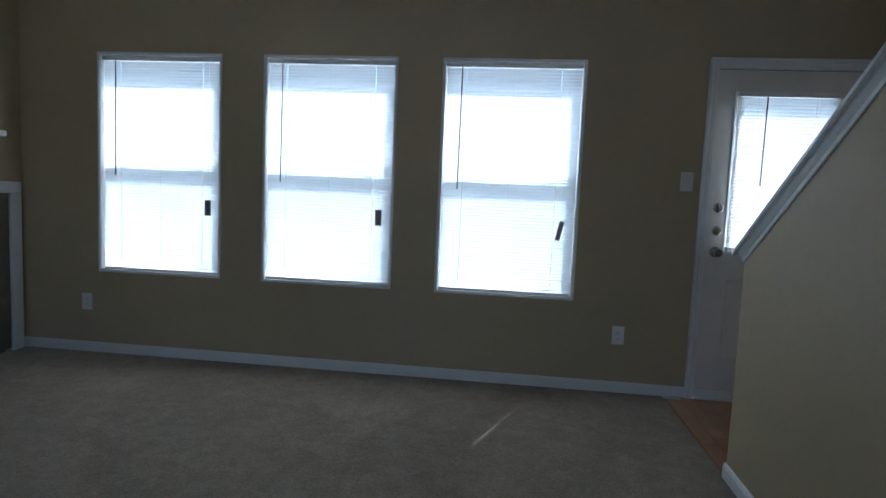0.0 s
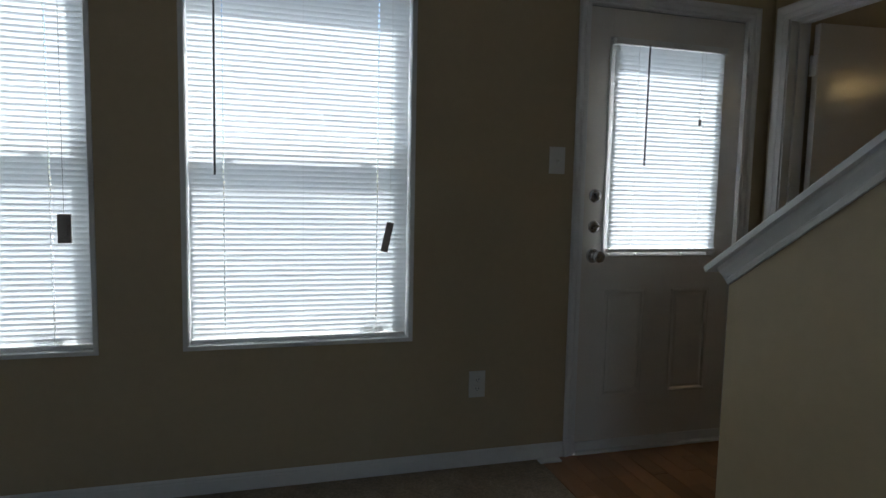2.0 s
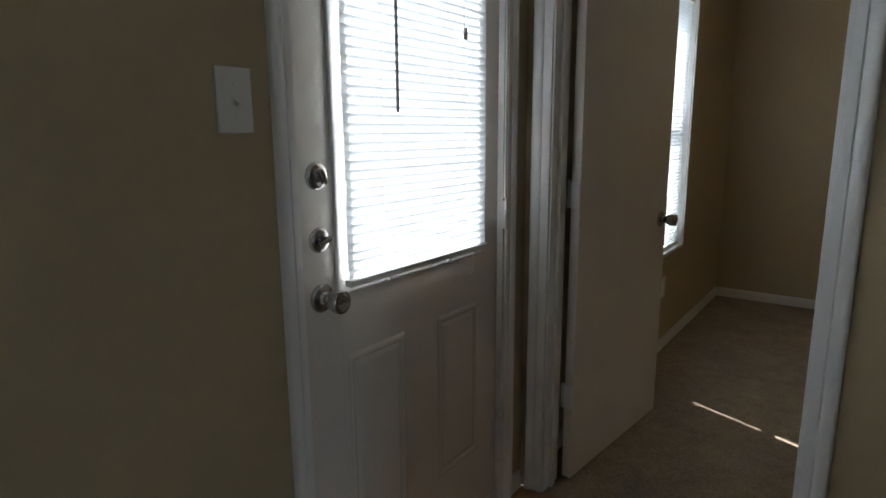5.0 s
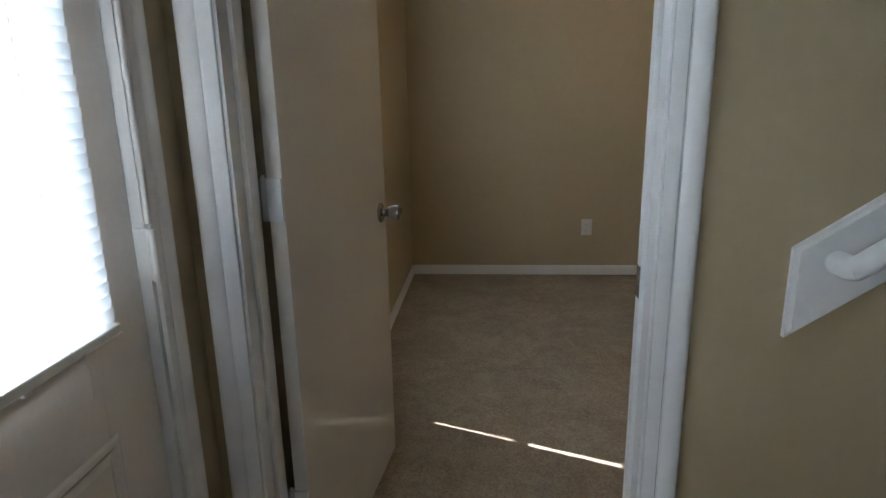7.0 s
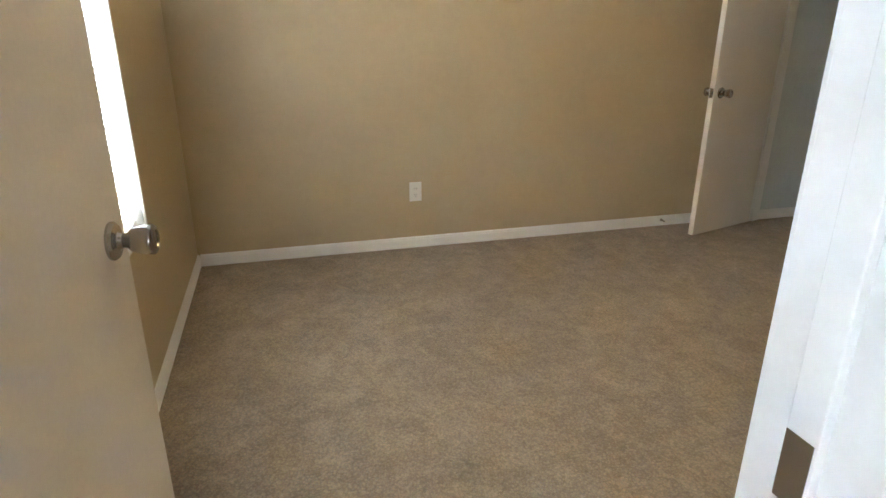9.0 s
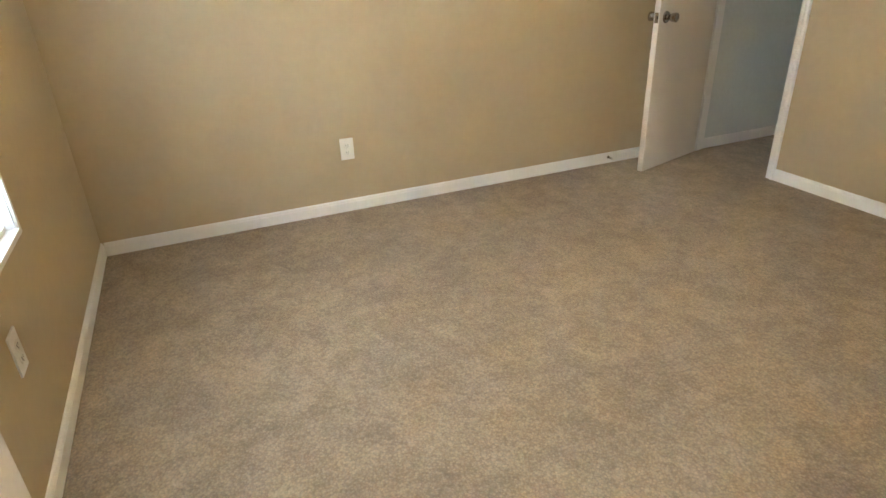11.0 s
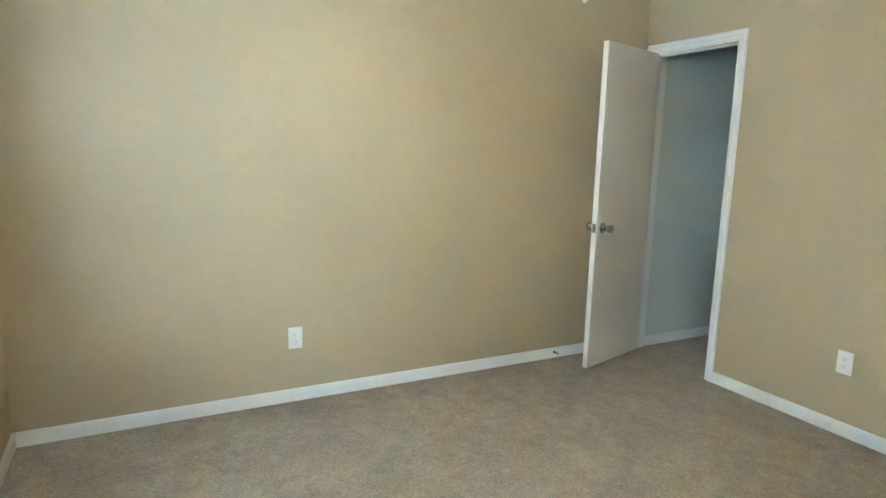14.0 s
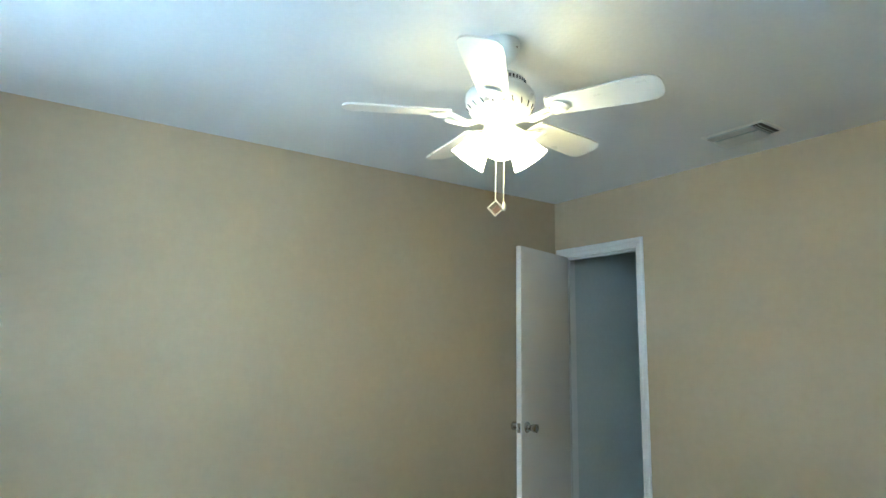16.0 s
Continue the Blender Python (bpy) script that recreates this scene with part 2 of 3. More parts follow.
def wall(name, along, low, high, face, back, z1, openings, mat, label, z0=0.0):
    """A wall from low to high along "x" or "y", between the planes face and back, with openings (from, to, bottom, top) through it."""
    s = sorted({low, high, *(v for o in openings for v in o[:2])})
    h = sorted({z0, z1, *(v for o in openings for v in o[2:])})
    bm, made, found = bmesh.new(), {}, {}

    def vert(a, d, z):
        key = (round(a, 5), round(d, 5), round(z, 5))
        if key not in made:
            made[key] = bm.verts.new((a, d, z) if along == "x" else (d, a, z))
        return made[key]

    for a0, a1 in zip(s, s[1:]):
        for b0, b1 in zip(h, h[1:]):
            if any(o[0] <= a0 and a1 <= o[1] and o[2] <= b0 and b1 <= o[3] for o in openings):
                continue
            for quad in (((a0, face, b0), (a1, face, b0), (a1, face, b1), (a0, face, b1)), ((a0, back, b0), (a1, back, b0), (a1, back, b1), (a0, back, b1)),
                         ((a0, face, b0), (a1, face, b0), (a1, back, b0), (a0, back, b0)), ((a0, face, b1), (a1, face, b1), (a1, back, b1), (a0, back, b1)),
                         ((a0, face, b0), (a0, face, b1), (a0, back, b1), (a0, back, b0)), ((a1, face, b0), (a1, face, b1), (a1, back, b1), (a1, back, b0))):
                found.setdefault(frozenset(quad), []).append(quad)
    for quads in found.values():
        if len(quads) == 1:
            bm.faces.new([vert(*c) for c in quads[0]])
    return tagged(part(name, bm, mat), label, "wall", kind="structure")


BASE_PROFILE = [(0, 0), (0.012, 0), (0.012, 0.050), (0.009, 0.056), (0.010, 0.061), (0.004, 0.069), (0, 0.069)]


def baseboard(start, end, out, label="white painted wooden baseboard"):
    bm = sweep([(a, b) for a, b in BASE_PROFILE], (*start, 0.002), (*end, 0.002), (*out, 0), (0, 0, 1))
    return tagged(part("baseboard", bm, TRIM_WHITE), label, "baseboard", kind="structure")


CASING_PROFILE = [(0, 0), (0, 0.008), (0.003, 0.010), (0.022, 0.0115), (0.024, 0.0085), (0.027, 0.0085), (0.030, 0.0125), (0.036, 0.0155), (0.043, 0.0175), (0.050, 0.018), (0.055, 0.017), (0.0585, 0.014), (0.060, 0.010), (0.060, 0)]


def casing(name, along, low, high, top, plane, out, width=0.06, label="white moulded door casing"):
    """The moulded frame round a door: two legs and a head, mitred. out: +1 or -1 along the wall's normal axis."""
    f = width / 0.06
    prof = [(a * f, b) for a, b in CASING_PROFILE]
    e = (1, 0, 0) if along == "x" else (0, 1, 0)
    nv = (0, out, 0) if along == "x" else (out, 0, 0)
    at = lambda s, z: (s, plane, z) if along == "x" else (plane, s, z)
    root = thing(name, at((low + high) / 2, 0), label, "door frame", kind="structure")
    inv = root.matrix_world.inverted()
    for nm, bm in (("casing_leg", sweep(prof, at(low, 0.002), at(low, top), tuple(-c for c in e), nv, (0, 1))),
                   ("casing_leg", sweep(prof, at(high, 0.002), at(high, top), e, nv, (0, 1))),
                   ("casing_head", sweep(prof, at(low, top), at(high, top), (0, 0, 1), nv, (-1, 1)))):
        bm.transform(inv)
        part(nm, bm, TRIM_WHITE, root, smooth=True)
    return root


# ---- sizes of the house ----
CEIL = 2.44
WEST, EAST, SOUTH_BED = -5.58, 3.18, -3.65
DIVIDE = 0.115
SILL, HEAD = 0.574, 2.062
WINDOWS = [(-4.995, -4.120), (-3.817, -2.940), (-2.636, -1.757)]
BED_WINDOW = (1.195, 2.072)
BACK_DOOR = (-0.989, -0.129, 0.0, 2.056)
BED_DOOR = (-0.886, -0.078, 0.0, 2.045)
CLOSET_DOOR = (2.465, 3.116, 0.0, 2.046)
LIVING_SOUTH = -7.2

openings_n = [(a, b, SILL, HEAD) for a, b in WINDOWS] + [(BED_WINDOW[0], BED_WINDOW[1], SILL, HEAD), BACK_DOOR]
wall("wall_north", "x", WEST - 0.15, EAST + 0.15, 0.0, 0.15, CEIL, openings_n, WALL_TAN, "tan painted plaster wall with windows and back door")
wall("wall_west", "y", LIVING_SOUTH - 0.15, 0.0, WEST, WEST - 0.15, CEIL, [(-1.60, -0.16, 0.0, 1.06)], WALL_TAN, "tan painted wall with a white fireplace surround")
wall("wall_divide", "y", LIVING_SOUTH, 0.0, 0.0, DIVIDE, 5.0, [BED_DOOR], WALL_TAN, "tan painted wall between living room and bedroom")
wall("wall_east", "y", SOUTH_BED - 1.6, 0.0, EAST, EAST + 0.15, CEIL, [], WALL_TAN, "tan painted bedroom wall")
wall("wall_bedroom_south", "x", DIVIDE, EAST, SOUTH_BED, SOUTH_BED - 0.115, CEIL, [CLOSET_DOOR], WALL_TAN, "tan painted bedroom wall with an open door")
# unseen rear opening, added and sized to let fill daylight into the living room
wall("wall_living_south", "x", WEST, 0.0, LIVING_SOUTH, LIVING_SOUTH - 0.15, 5.0, [(-4.2, -2.8, 0.0, 2.1)], WALL_TAN, "tan rear living room wall with an unseen opening added for daylight")


def slab(name, x0, x1, y0, y1, z0, z1, mat, label, category):
    return tagged(part(name, box(x0, x1, y0, y1, z0, z1), mat), label, category, kind="structure")


slab("floor_bedroom", DIVIDE, EAST, SOUTH_BED - 1.6, 0, -0.12, 0, CARPET, "beige cut pile carpet in the bedroom", "carpet")
slab("floor_doorway", 0.0, DIVIDE, BED_DOOR[0], BED_DOOR[1], -0.12, 0, CARPET, "beige carpet under the bedroom doorway", "carpet")
slab("floor_living", WEST, -1.14, LIVING_SOUTH, 0, -0.12, 0, CARPET, "beige cut pile carpet in the living room", "carpet")
slab("floor_entry", -1.14, 0, -1.2, 0, -0.12, -0.012, GAP_DARK, "dark underlay below the wooden entry floor", "floor")
slab("ceiling_bedroom", DIVIDE, EAST, SOUTH_BED - 1.6, 0, CEIL, CEIL + 0.1, CEILING_WHITE, "white textured bedroom ceiling", "ceiling")
slab("ceiling_living", WEST, -1.0, LIVING_SOUTH, 0, CEIL, CEIL + 0.1, CEILING_WHITE, "white textured living room ceiling", "ceiling")
slab("ceiling_entry", -1.0, 0, -1.3, 0, CEIL, CEIL + 0.1, CEILING_WHITE, "white textured ceiling over the entry", "ceiling")
slab("ceiling_stairwell", -1.15, 0, LIVING_SOUTH, -1.2, 5.0, 5.1, CEILING_WHITE, "white ceiling above the stairwell", "ceiling")
slab("wall_stairwell_north", -1.0, 0, -1.3, -1.2, CEIL + 0.1, 5.0, WALL_TAN, "tan painted wall above the entry ceiling", "wall")
slab("wall_stairwell_west", -1.15, -1.0, LIVING_SOUTH, -1.3, CEIL + 0.1, 5.0, WALL_TAN, "tan painted wall beside the stairwell", "wall")
# the grey space behind the narrow door
slab("wall_closet_west", 1.9, 2.0, SOUTH_BED - 1.6, SOUTH_BED - 0.115, 0, CEIL, WALL_GREY, "grey painted wall inside the closet", "wall")
slab("wall_closet_east", EAST - 0.06, EAST - 0.002, SOUTH_BED - 1.5, SOUTH_BED - 0.117, 0, CEIL, WALL_GREY, "pale grey painted wall inside the closet", "wall")
slab("wall_closet_south", 2.0, EAST, SOUTH_BED - 1.6, SOUTH_BED - 1.5, 0, CEIL, WALL_GREY, "pale grey painted wall at the end of the closet", "wall")
# unseen ground outside, made pale to bounce light in from below
tagged(part("ground", box(-90, 90, -90, 120, -0.5, -0.2), BOUNCE_GROUND), "unseen pale ground that bounces daylight up through the blinds", "ground", kind="structure")

# ---- baseboards and casings ----
baseboard((WEST, 0), (-1.034, 0), (0, -1))
baseboard((-0.084, 0), (-0.0185, 0), (0, -1))
baseboard((DIVIDE, 0), (EAST, 0), (0, -1))
baseboard((EAST, -0.013), (EAST, SOUTH_BED + 0.013), (-1, 0))
baseboard((EAST, SOUTH_BED), (3.160, SOUTH_BED), (0, 1))
baseboard((CLOSET_DOOR[0] - 0.043, SOUTH_BED), (DIVIDE, SOUTH_BED), (0, 1))
baseboard((DIVIDE, SOUTH_BED + 0.013), (DIVIDE, BED_DOOR[0] - 0.06), (1, 0))
baseboard((EAST - 0.06, SOUTH_BED - 0.12), (EAST - 0.06, SOUTH_BED - 1.5), (-1, 0), "white baseboard inside the closet")
baseboard((EAST - 0.06, SOUTH_BED - 1.5), (2.0, SOUTH_BED - 1.5), (0, 1), "white baseboard inside the closet")
baseboard((0, BED_DOOR[0] - 0.068), (0, -1.15), (-1, 0))

casing("trim_back_door", "x", BACK_DOOR[0] + 0.008, BACK_DOOR[1] - 0.008, 2.048, 0.0, -1, 0.05)
casing("trim_bedroom_door", "y", BED_DOOR[0] + 0.012, BED_DOOR[1] - 0.012, 2.036, 0.0, -1, 0.066, "white fluted casing round the bedroom doorway")
casing("trim_bedroom_door_inside", "y", BED_DOOR[0] + 0.012, BED_DOOR[1] - 0.012, 2.036, DIVIDE, 1)
casing("trim_closet_door", "x", CLOSET_DOOR[0] + 0.01, CLOSET_DOOR[1] - 0.01, 2.038, SOUTH_BED, 1, 0.052, "white narrow casing round the closet doorway")


def jamb(name, along, low, high, top, d0, d1, stop_at, label):
    """The lining of a doorway with its stop."""
    at = lambda a0, a1, b0, b1, z0, z1, bm: box(a0, a1, b0, b1, z0, z1, 0.0015, bm) if along == "x" else box(b0, b1, a0, a1, z0, z1, 0.0015, bm)
    t = 0.018
    root = thing(name, (0, 0, 0), label, "door frame", kind="structure")
    part("side_lining", at(low, low + t, d0, d1, 0.001, top, None), TRIM_WHITE, root)
    part("side_lining", at(high - t, high, d0, d1, 0.001, top, None), TRIM_WHITE, root)
    part("head_lining", at(low + t, high - t, d0, d1, top - t, top, None), TRIM_WHITE, root)
    s0, s1 = stop_at
    part("stop_strip", at(low + t, low + t + 0.01, s0, s1, 0.001, top - t, None), TRIM_WHITE, root)
    part("stop_strip", at(high - t - 0.01, high - t, s0, s1, 0.001, top - t, None), TRIM_WHITE, root)
    part("stop_strip", at(low + t + 0.01, high - t - 0.01, s0, s1, top - t - 0.01, top - t, None), TRIM_WHITE, root)
    return root


jamb("door_lining_bedroom", "y", BED_DOOR[0], BED_DOOR[1], BED_DOOR[3], 0.001, DIVIDE - 0.001, (0.045, 0.075), "white painted door lining of the bedroom")
jamb("door_lining_closet", "x", CLOSET_DOOR[0], CLOSET_DOOR[1], CLOSET_DOOR[3], SOUTH_BED - 0.114, SOUTH_BED - 0.001, (SOUTH_BED - 0.08, SOUTH_BED - 0.045), "white painted door lining of the closet")
jamb("door_lining_back", "x", BACK_DOOR[0], BACK_DOOR[1], BACK_DOOR[3], 0.001, 0.148, (0.062, 0.09), "white painted door lining of the back door")


# ---- windows with closed blinds ----
def blind(width, height, slat_count, label, place, wand_drop, wand_at, tag, group, holes=True, turned=83):
    """A mini blind: headrail, slats, bottom rail, ladder cords, wand, pull cord and card. Its origin is its top middle."""
    root = thing("window_blind", place, label, "blind", group)
    w = width / 2
    bm = box(-w, w, -0.014, 0.014, -0.028, 0, 0.002)
    part("headrail", bm, VINYL_WHITE, root)
    slat = bmesh.new()
    tilt = radians(turned)
    ladders = (-w * 0.70, 0, w * 0.70) if width > 0.7 else (-w * 0.6, w * 0.6)
    stations = [-w + 0.003] + [x + d for x in ladders for d in (-0.0019, 0.0019)] + [w - 0.003]
    rows = []
    for x in stations:
        rows.append([])
        for k in range(5):
            s = (k / 4 - 0.5) * 0.0238
            crown = 0.0012 * (1 - (2 * k / 4 - 1) ** 2)
            rows[-1].append(slat.verts.new((x, -s * math.cos(tilt) - crown * math.sin(tilt), s * math.sin(tilt) - crown * math.cos(tilt))))
    for c in range(len(stations) - 1):
        for k in range(4):
            if not (holes and c in (1, 5) and k in (1, 2)):
                slat.faces.new((rows[c][k], rows[c][k + 1], rows[c + 1][k + 1], rows[c + 1][k]))
    me = bpy.data.meshes.new("slat")
    slat.to_mesh(me)
    slat.free()
    me.shade_smooth()
    me.materials.append(SLAT)
    pitch = (height - 0.05) / slat_count
    rng = random.Random(slat_count)
    for i in range(slat_count):
        o = new("slat", me)
        o.parent = root
        o.matrix_basis = pose(rng.uniform(-0.0015, 0.0015), 0, -0.036 - pitch * (i + 0.3), rng.uniform(-0.15, 0.15), rng.uniform(-0.02, 0.02), 0)
    part("bottom_rail", box(-w + 0.002, w - 0.002, -0.011, 0.011, -height, -height + 0.016, 0.003), VINYL_WHITE, root)
    for x in ladders:
        part("ladder_cord", tube([(x, -0.0135, -0.028), (x, -0.0135, -height + 0.012)], 0.0007, 4), CORD_WHITE, root)
    part("tilt_wand", tube([(wand_at, -0.022, -0.028), (wand_at - 0.003, -0.024, -0.028 - wand_drop)], 0.0042, 6), WAND_CLEAR, root, "smoky clear plastic tilt wand")
    if not tag:
        return root
    cx, drop, lean, tw, th = tag
    part("pull_cord", tube([(cx, -0.018, -0.028), (cx - 0.002, -0.022, -drop)], 0.001, 4), CORD_WHITE, root)
    card = box(-tw / 2, tw / 2, -0.0015, 0.0015, -th, 0, 0.001)
    box(-tw / 2 + 0.008, tw / 2 - 0.012, -0.003, -0.0016, -th + 0.03, -0.02, 0, card)
    card.transform(pose(cx, -0.024, -drop, 0, lean, 0))
    part("safety_card", card, TAG_DARK, root, "dark printed card on the pull cord")
    return root


def window(name, x0, x1, label):
    """A single-hung vinyl window in the depth of the wall, with white returns and sill."""
    root = thing(name, ((x0 + x1) / 2, 0.0, SILL), label, "window", kind="structure")
    w, h = (x1 - x0) / 2, HEAD - SILL
    bm = box(-w, -w + 0.012, 0.004, 0.100, 0.018, h - 0.012, 0.001)
    box(w - 0.012, w, 0.004, 0.100, 0.018, h - 0.012, 0.001, bm)
    box(-w, w, 0.004, 0.100, h - 0.012, h, 0.001, bm)
    part("window_return", bm, TRIM_WHITE, root, "white painted window return")
    part("window_sill", box(-w, w, -0.006, 0.100, 0.0, 0.018, 0.003), TRIM_WHITE, root)
    bead = box(-w - 0.008, -w + 0.010, -0.005, 0.003, 0.0, h + 0.008, 0.002)
    box(w - 0.010, w + 0.008, -0.005, 0.003, 0.0, h + 0.008, 0.002, bead)
    box(-w + 0.010, w - 0.010, -0.005, 0.003, h - 0.010, h + 0.008, 0.002, bead)
    part("corner_bead", bead, TRIM_WHITE, root)
    f = 0.020
    bm = box(-w + 0.012, -w + 0.012 + f, 0.075, 0.148, 0.018, h - 0.012, 0.003)
    box(w - 0.012 - f, w - 0.012, 0.075, 0.148, 0.018, h - 0.012, 0.003, bm)
    box(-w + 0.012 + f, w - 0.012 - f, 0.075, 0.148, 0.018, 0.018 + f, 0.003, bm)
    box(-w + 0.012 + f, w - 0.012 - f, 0.075, 0.148, h - 0.012 - f, h - 0.012, 0.003, bm)
    part("window_frame", bm, VINYL_WHITE, root)
    mid, e = 0.795, w - 0.012 - f
    bm = box(-e, e, 0.078, 0.100, mid - 0.036, mid, 0.003)
    box(-e, -e + 0.014, 0.078, 0.100, 0.018 + f, mid - 0.036, 0.003, bm)
    box(e - 0.014, e, 0.078, 0.100, 0.018 + f, mid - 0.036, 0.003, bm)
    box(-e + 0.014, e - 0.014, 0.078, 0.100, 0.018 + f, 0.018 + f + 0.04, 0.003, bm)
    for x in (-0.27, 0.27):
        box(x - 0.024, x + 0.024, 0.074, 0.09, mid, mid + 0.010, 0.003, bm)
    part("lower_sash", bm, VINYL_WHITE, root)
    part("upper_sash", box(-e, e, 0.102, 0.124, mid - 0.026, mid + 0.006, 0.003), VINYL_WHITE, root)
    for nm, y, z0, z1 in (("pane", 0.088, 0.018 + f + 0.04, mid - 0.036), ("pane", 0.112, mid + 0.006, h - 0.012 - f)):
        p = part(nm, box(-e + 0.002, e - 0.002, y, y + 0.004, z0, z1), GLASS, root)
        p.visible_shadow = False
    part("insect_screen", box(-e + 0.002, e - 0.002, 0.1350, 0.1355, 0.018 + f, mid - 0.004), SCREEN, root, "fine grey insect screen over the lower sash")
    part("sash_label", box(e - 0.16, e - 0.06, 0.083, 0.0865, 0.10, 0.145), TAG_DARK, root, "small factory label on the glass")
    return root


for n, (x0, x1) in enumerate(WINDOWS):
    window(f"window_{n + 1}", x0, x1, "white single-hung window behind a closed blind")
    blind(x1 - x0 - 0.028, HEAD - SILL - 0.033, 68, "white mini blind, closed, inside the living room window", ((x0 + x1) / 2, 0.036, HEAD - 0.014),
          0.772, -(x1 - x0) / 2 + 0.115, [(0.345, 0.945, 0, 0.045, 0.105), (0.345, 0.955, 0, 0.045, 0.105), (0.35, 0.975, 12, 0.03, 0.125)][n], "blinds")
window("window_4", *BED_WINDOW, "white single-hung bedroom window behind a closed blind")
blind(BED_WINDOW[1] - BED_WINDOW[0] - 0.050, HEAD - SILL - 0.033, 68, "white mini blind, closed, inside the bedroom window", (sum(BED_WINDOW) / 2 + 0.011, 0.036, HEAD - 0.014), 0.745, -0.335, None, "blinds", False, 64)


# ---- doors ----
def knob(at, out, parent, steps=20, key=False):
    """A round satin knob with its rose; out is the way it stands."""
    m = Matrix.Translation(at) @ Vector(out).to_track_quat("Z", "Y").to_matrix().to_4x4()
    k = part("door_knob", lathe([(0, 0.0), (0.033, 0.0), (0.033, 0.004), (0.029, 0.009), (0.016, 0.012), (0.012, 0.019), (0.0135, 0.026), (0.019, 0.031), (0.0225, 0.040), (0.0252, 0.052), (0.0265, 0.061), (0.0255, 0.067), (0.022, 0.0695), (0.016, 0.070), (0.014, 0.068), (0, 0.068)], steps, None, m), NICKEL, parent, "satin nickel round knob", True)
    if key:
        part("thumb_turn", _laid(box(-0.009, 0.009, -0.0025, 0.0025, 0.066, 0.076, 0.001), m), NICKEL, k)
    return k


def _laid(bm, m):
    bm.transform(m)
    return bm


def hinge(at, turn, parent, height=0.09):
    bm = lathe([(0, 0), (0.0068, 0.0), (0.0068, height), (0, height)], 12)
    lathe([(0, height), (0.0045, height + 0.001), (0.004, height + 0.006), (0, height + 0.008)], 10, bm)
    for k in range(1, 5):
        lathe([(0.0074, height * k / 5 - 0.001), (0.0074, height * k / 5 + 0.001)], 10, bm)
    box(0.002, 0.032, -0.0015, 0.0015, 0, height, 0.0005, bm)
    bm.transform(pose(*at, 0, 0, turn))
    return part("hinge", bm, TRIM_WHITE, parent, "painted butt hinge")


# back door: half-glass steel door with a mini blind and two pressed panels
bx0, bx1 = BACK_DOOR[0] + 0.021, BACK_DOOR[1] - 0.021
back_door = thing("door_1", ((bx0 + bx1) / 2, 0.02, 0.014), "white half-glass back door, closed, with satin locks", "door", kind="structure")
bw, bh = (bx1 - bx0) / 2, 2.018
cx = -0.5675 - (bx0 + bx1) / 2
gw, g0, g1 = 0.283, 0.934, 1.870
bm = box(-bw, cx - gw, 0, 0.042, 0, bh, 0.001)
box(cx + gw, bw, 0, 0.042, 0, bh, 0.001, bm)
box(cx - gw, cx + gw, 0, 0.042, g1, bh, 0.001, bm)
box(cx - gw, cx + gw, 0, 0.042, 0, g0, 0.001, bm)
part("door_slab", bm, DOOR_WHITE, back_door)
bm = bmesh.new()
for a, b, c, d in ((cx - gw - 0.016, cx - gw + 0.022, g0 - 0.022, g1 + 0.022), (cx + gw - 0.022, cx + gw + 0.022, g0 - 0.022, g1 + 0.022),
                   (cx - gw + 0.022, cx + gw - 0.022, g0 - 0.022, g0 + 0.022), (cx - gw + 0.022, cx + gw - 0.022, g1 - 0.022, g1 + 0.022)):
    box(a, b, -0.013, -0.001, c, d, 0.005, bm)
part("glass_frame", bm, TRIM_WHITE, back_door, "raised white frame round the glass")
for x, z in ((cx - 0.13, g0 - 0.012), (cx + 0.12, g0 - 0.012), (cx - 0.1, g1), (cx + 0.1, g1)):
    part("frame_clip", box(x - 0.007, x + 0.007, -0.026, -0.012, z - 0.006, z + 0.006, 0.002), PLATE_WHITE, back_door)
pane = part("pane", box(cx - gw + 0.001, cx + gw - 0.001, 0.030, 0.034, g0 + 0.001, g1 - 0.001), GLASS, back_door)
pane.visible_shadow = False
for x0, x1 in ((-0.838 - (bx0 + bx1) / 2, -0.625 - (bx0 + bx1) / 2), (-0.480 - (bx0 + bx1) / 2, -0.267 - (bx0 + bx1) / 2)):
    bm = bmesh.new()
    prof = [(0.0, 0.0), (0.006, -0.004), (0.014, -0.004), (0.022, 0.001), (0.034, -0.0035)]
    rings = []
    for a, d in prof:
        rings.append([bm.verts.new((x, d - 0.0005, z)) for x, z in ((x0 + a, 0.248 + a), (x1 - a, 0.248 + a), (x1 - a, 0.756 - a), (x0 + a, 0.756 - a))])
    for p, q in zip(rings, rings[1:]):
        for i in range(4):
            bm.faces.new((p[i], p[(i + 1) % 4], q[(i + 1) % 4], q[i]))
    bm.faces.new(rings[-1])
    part("pressed_panel", bm, DOOR_WHITE, back_door)
part("door_sweep", box(-bw + 0.004, bw - 0.004, -0.012, -0.0005, 0.0, 0.04, 0.003), TRIM_WHITE, back_door, "white door sweep along the bottom")
lx = -0.908 - (bx0 + bx1) / 2
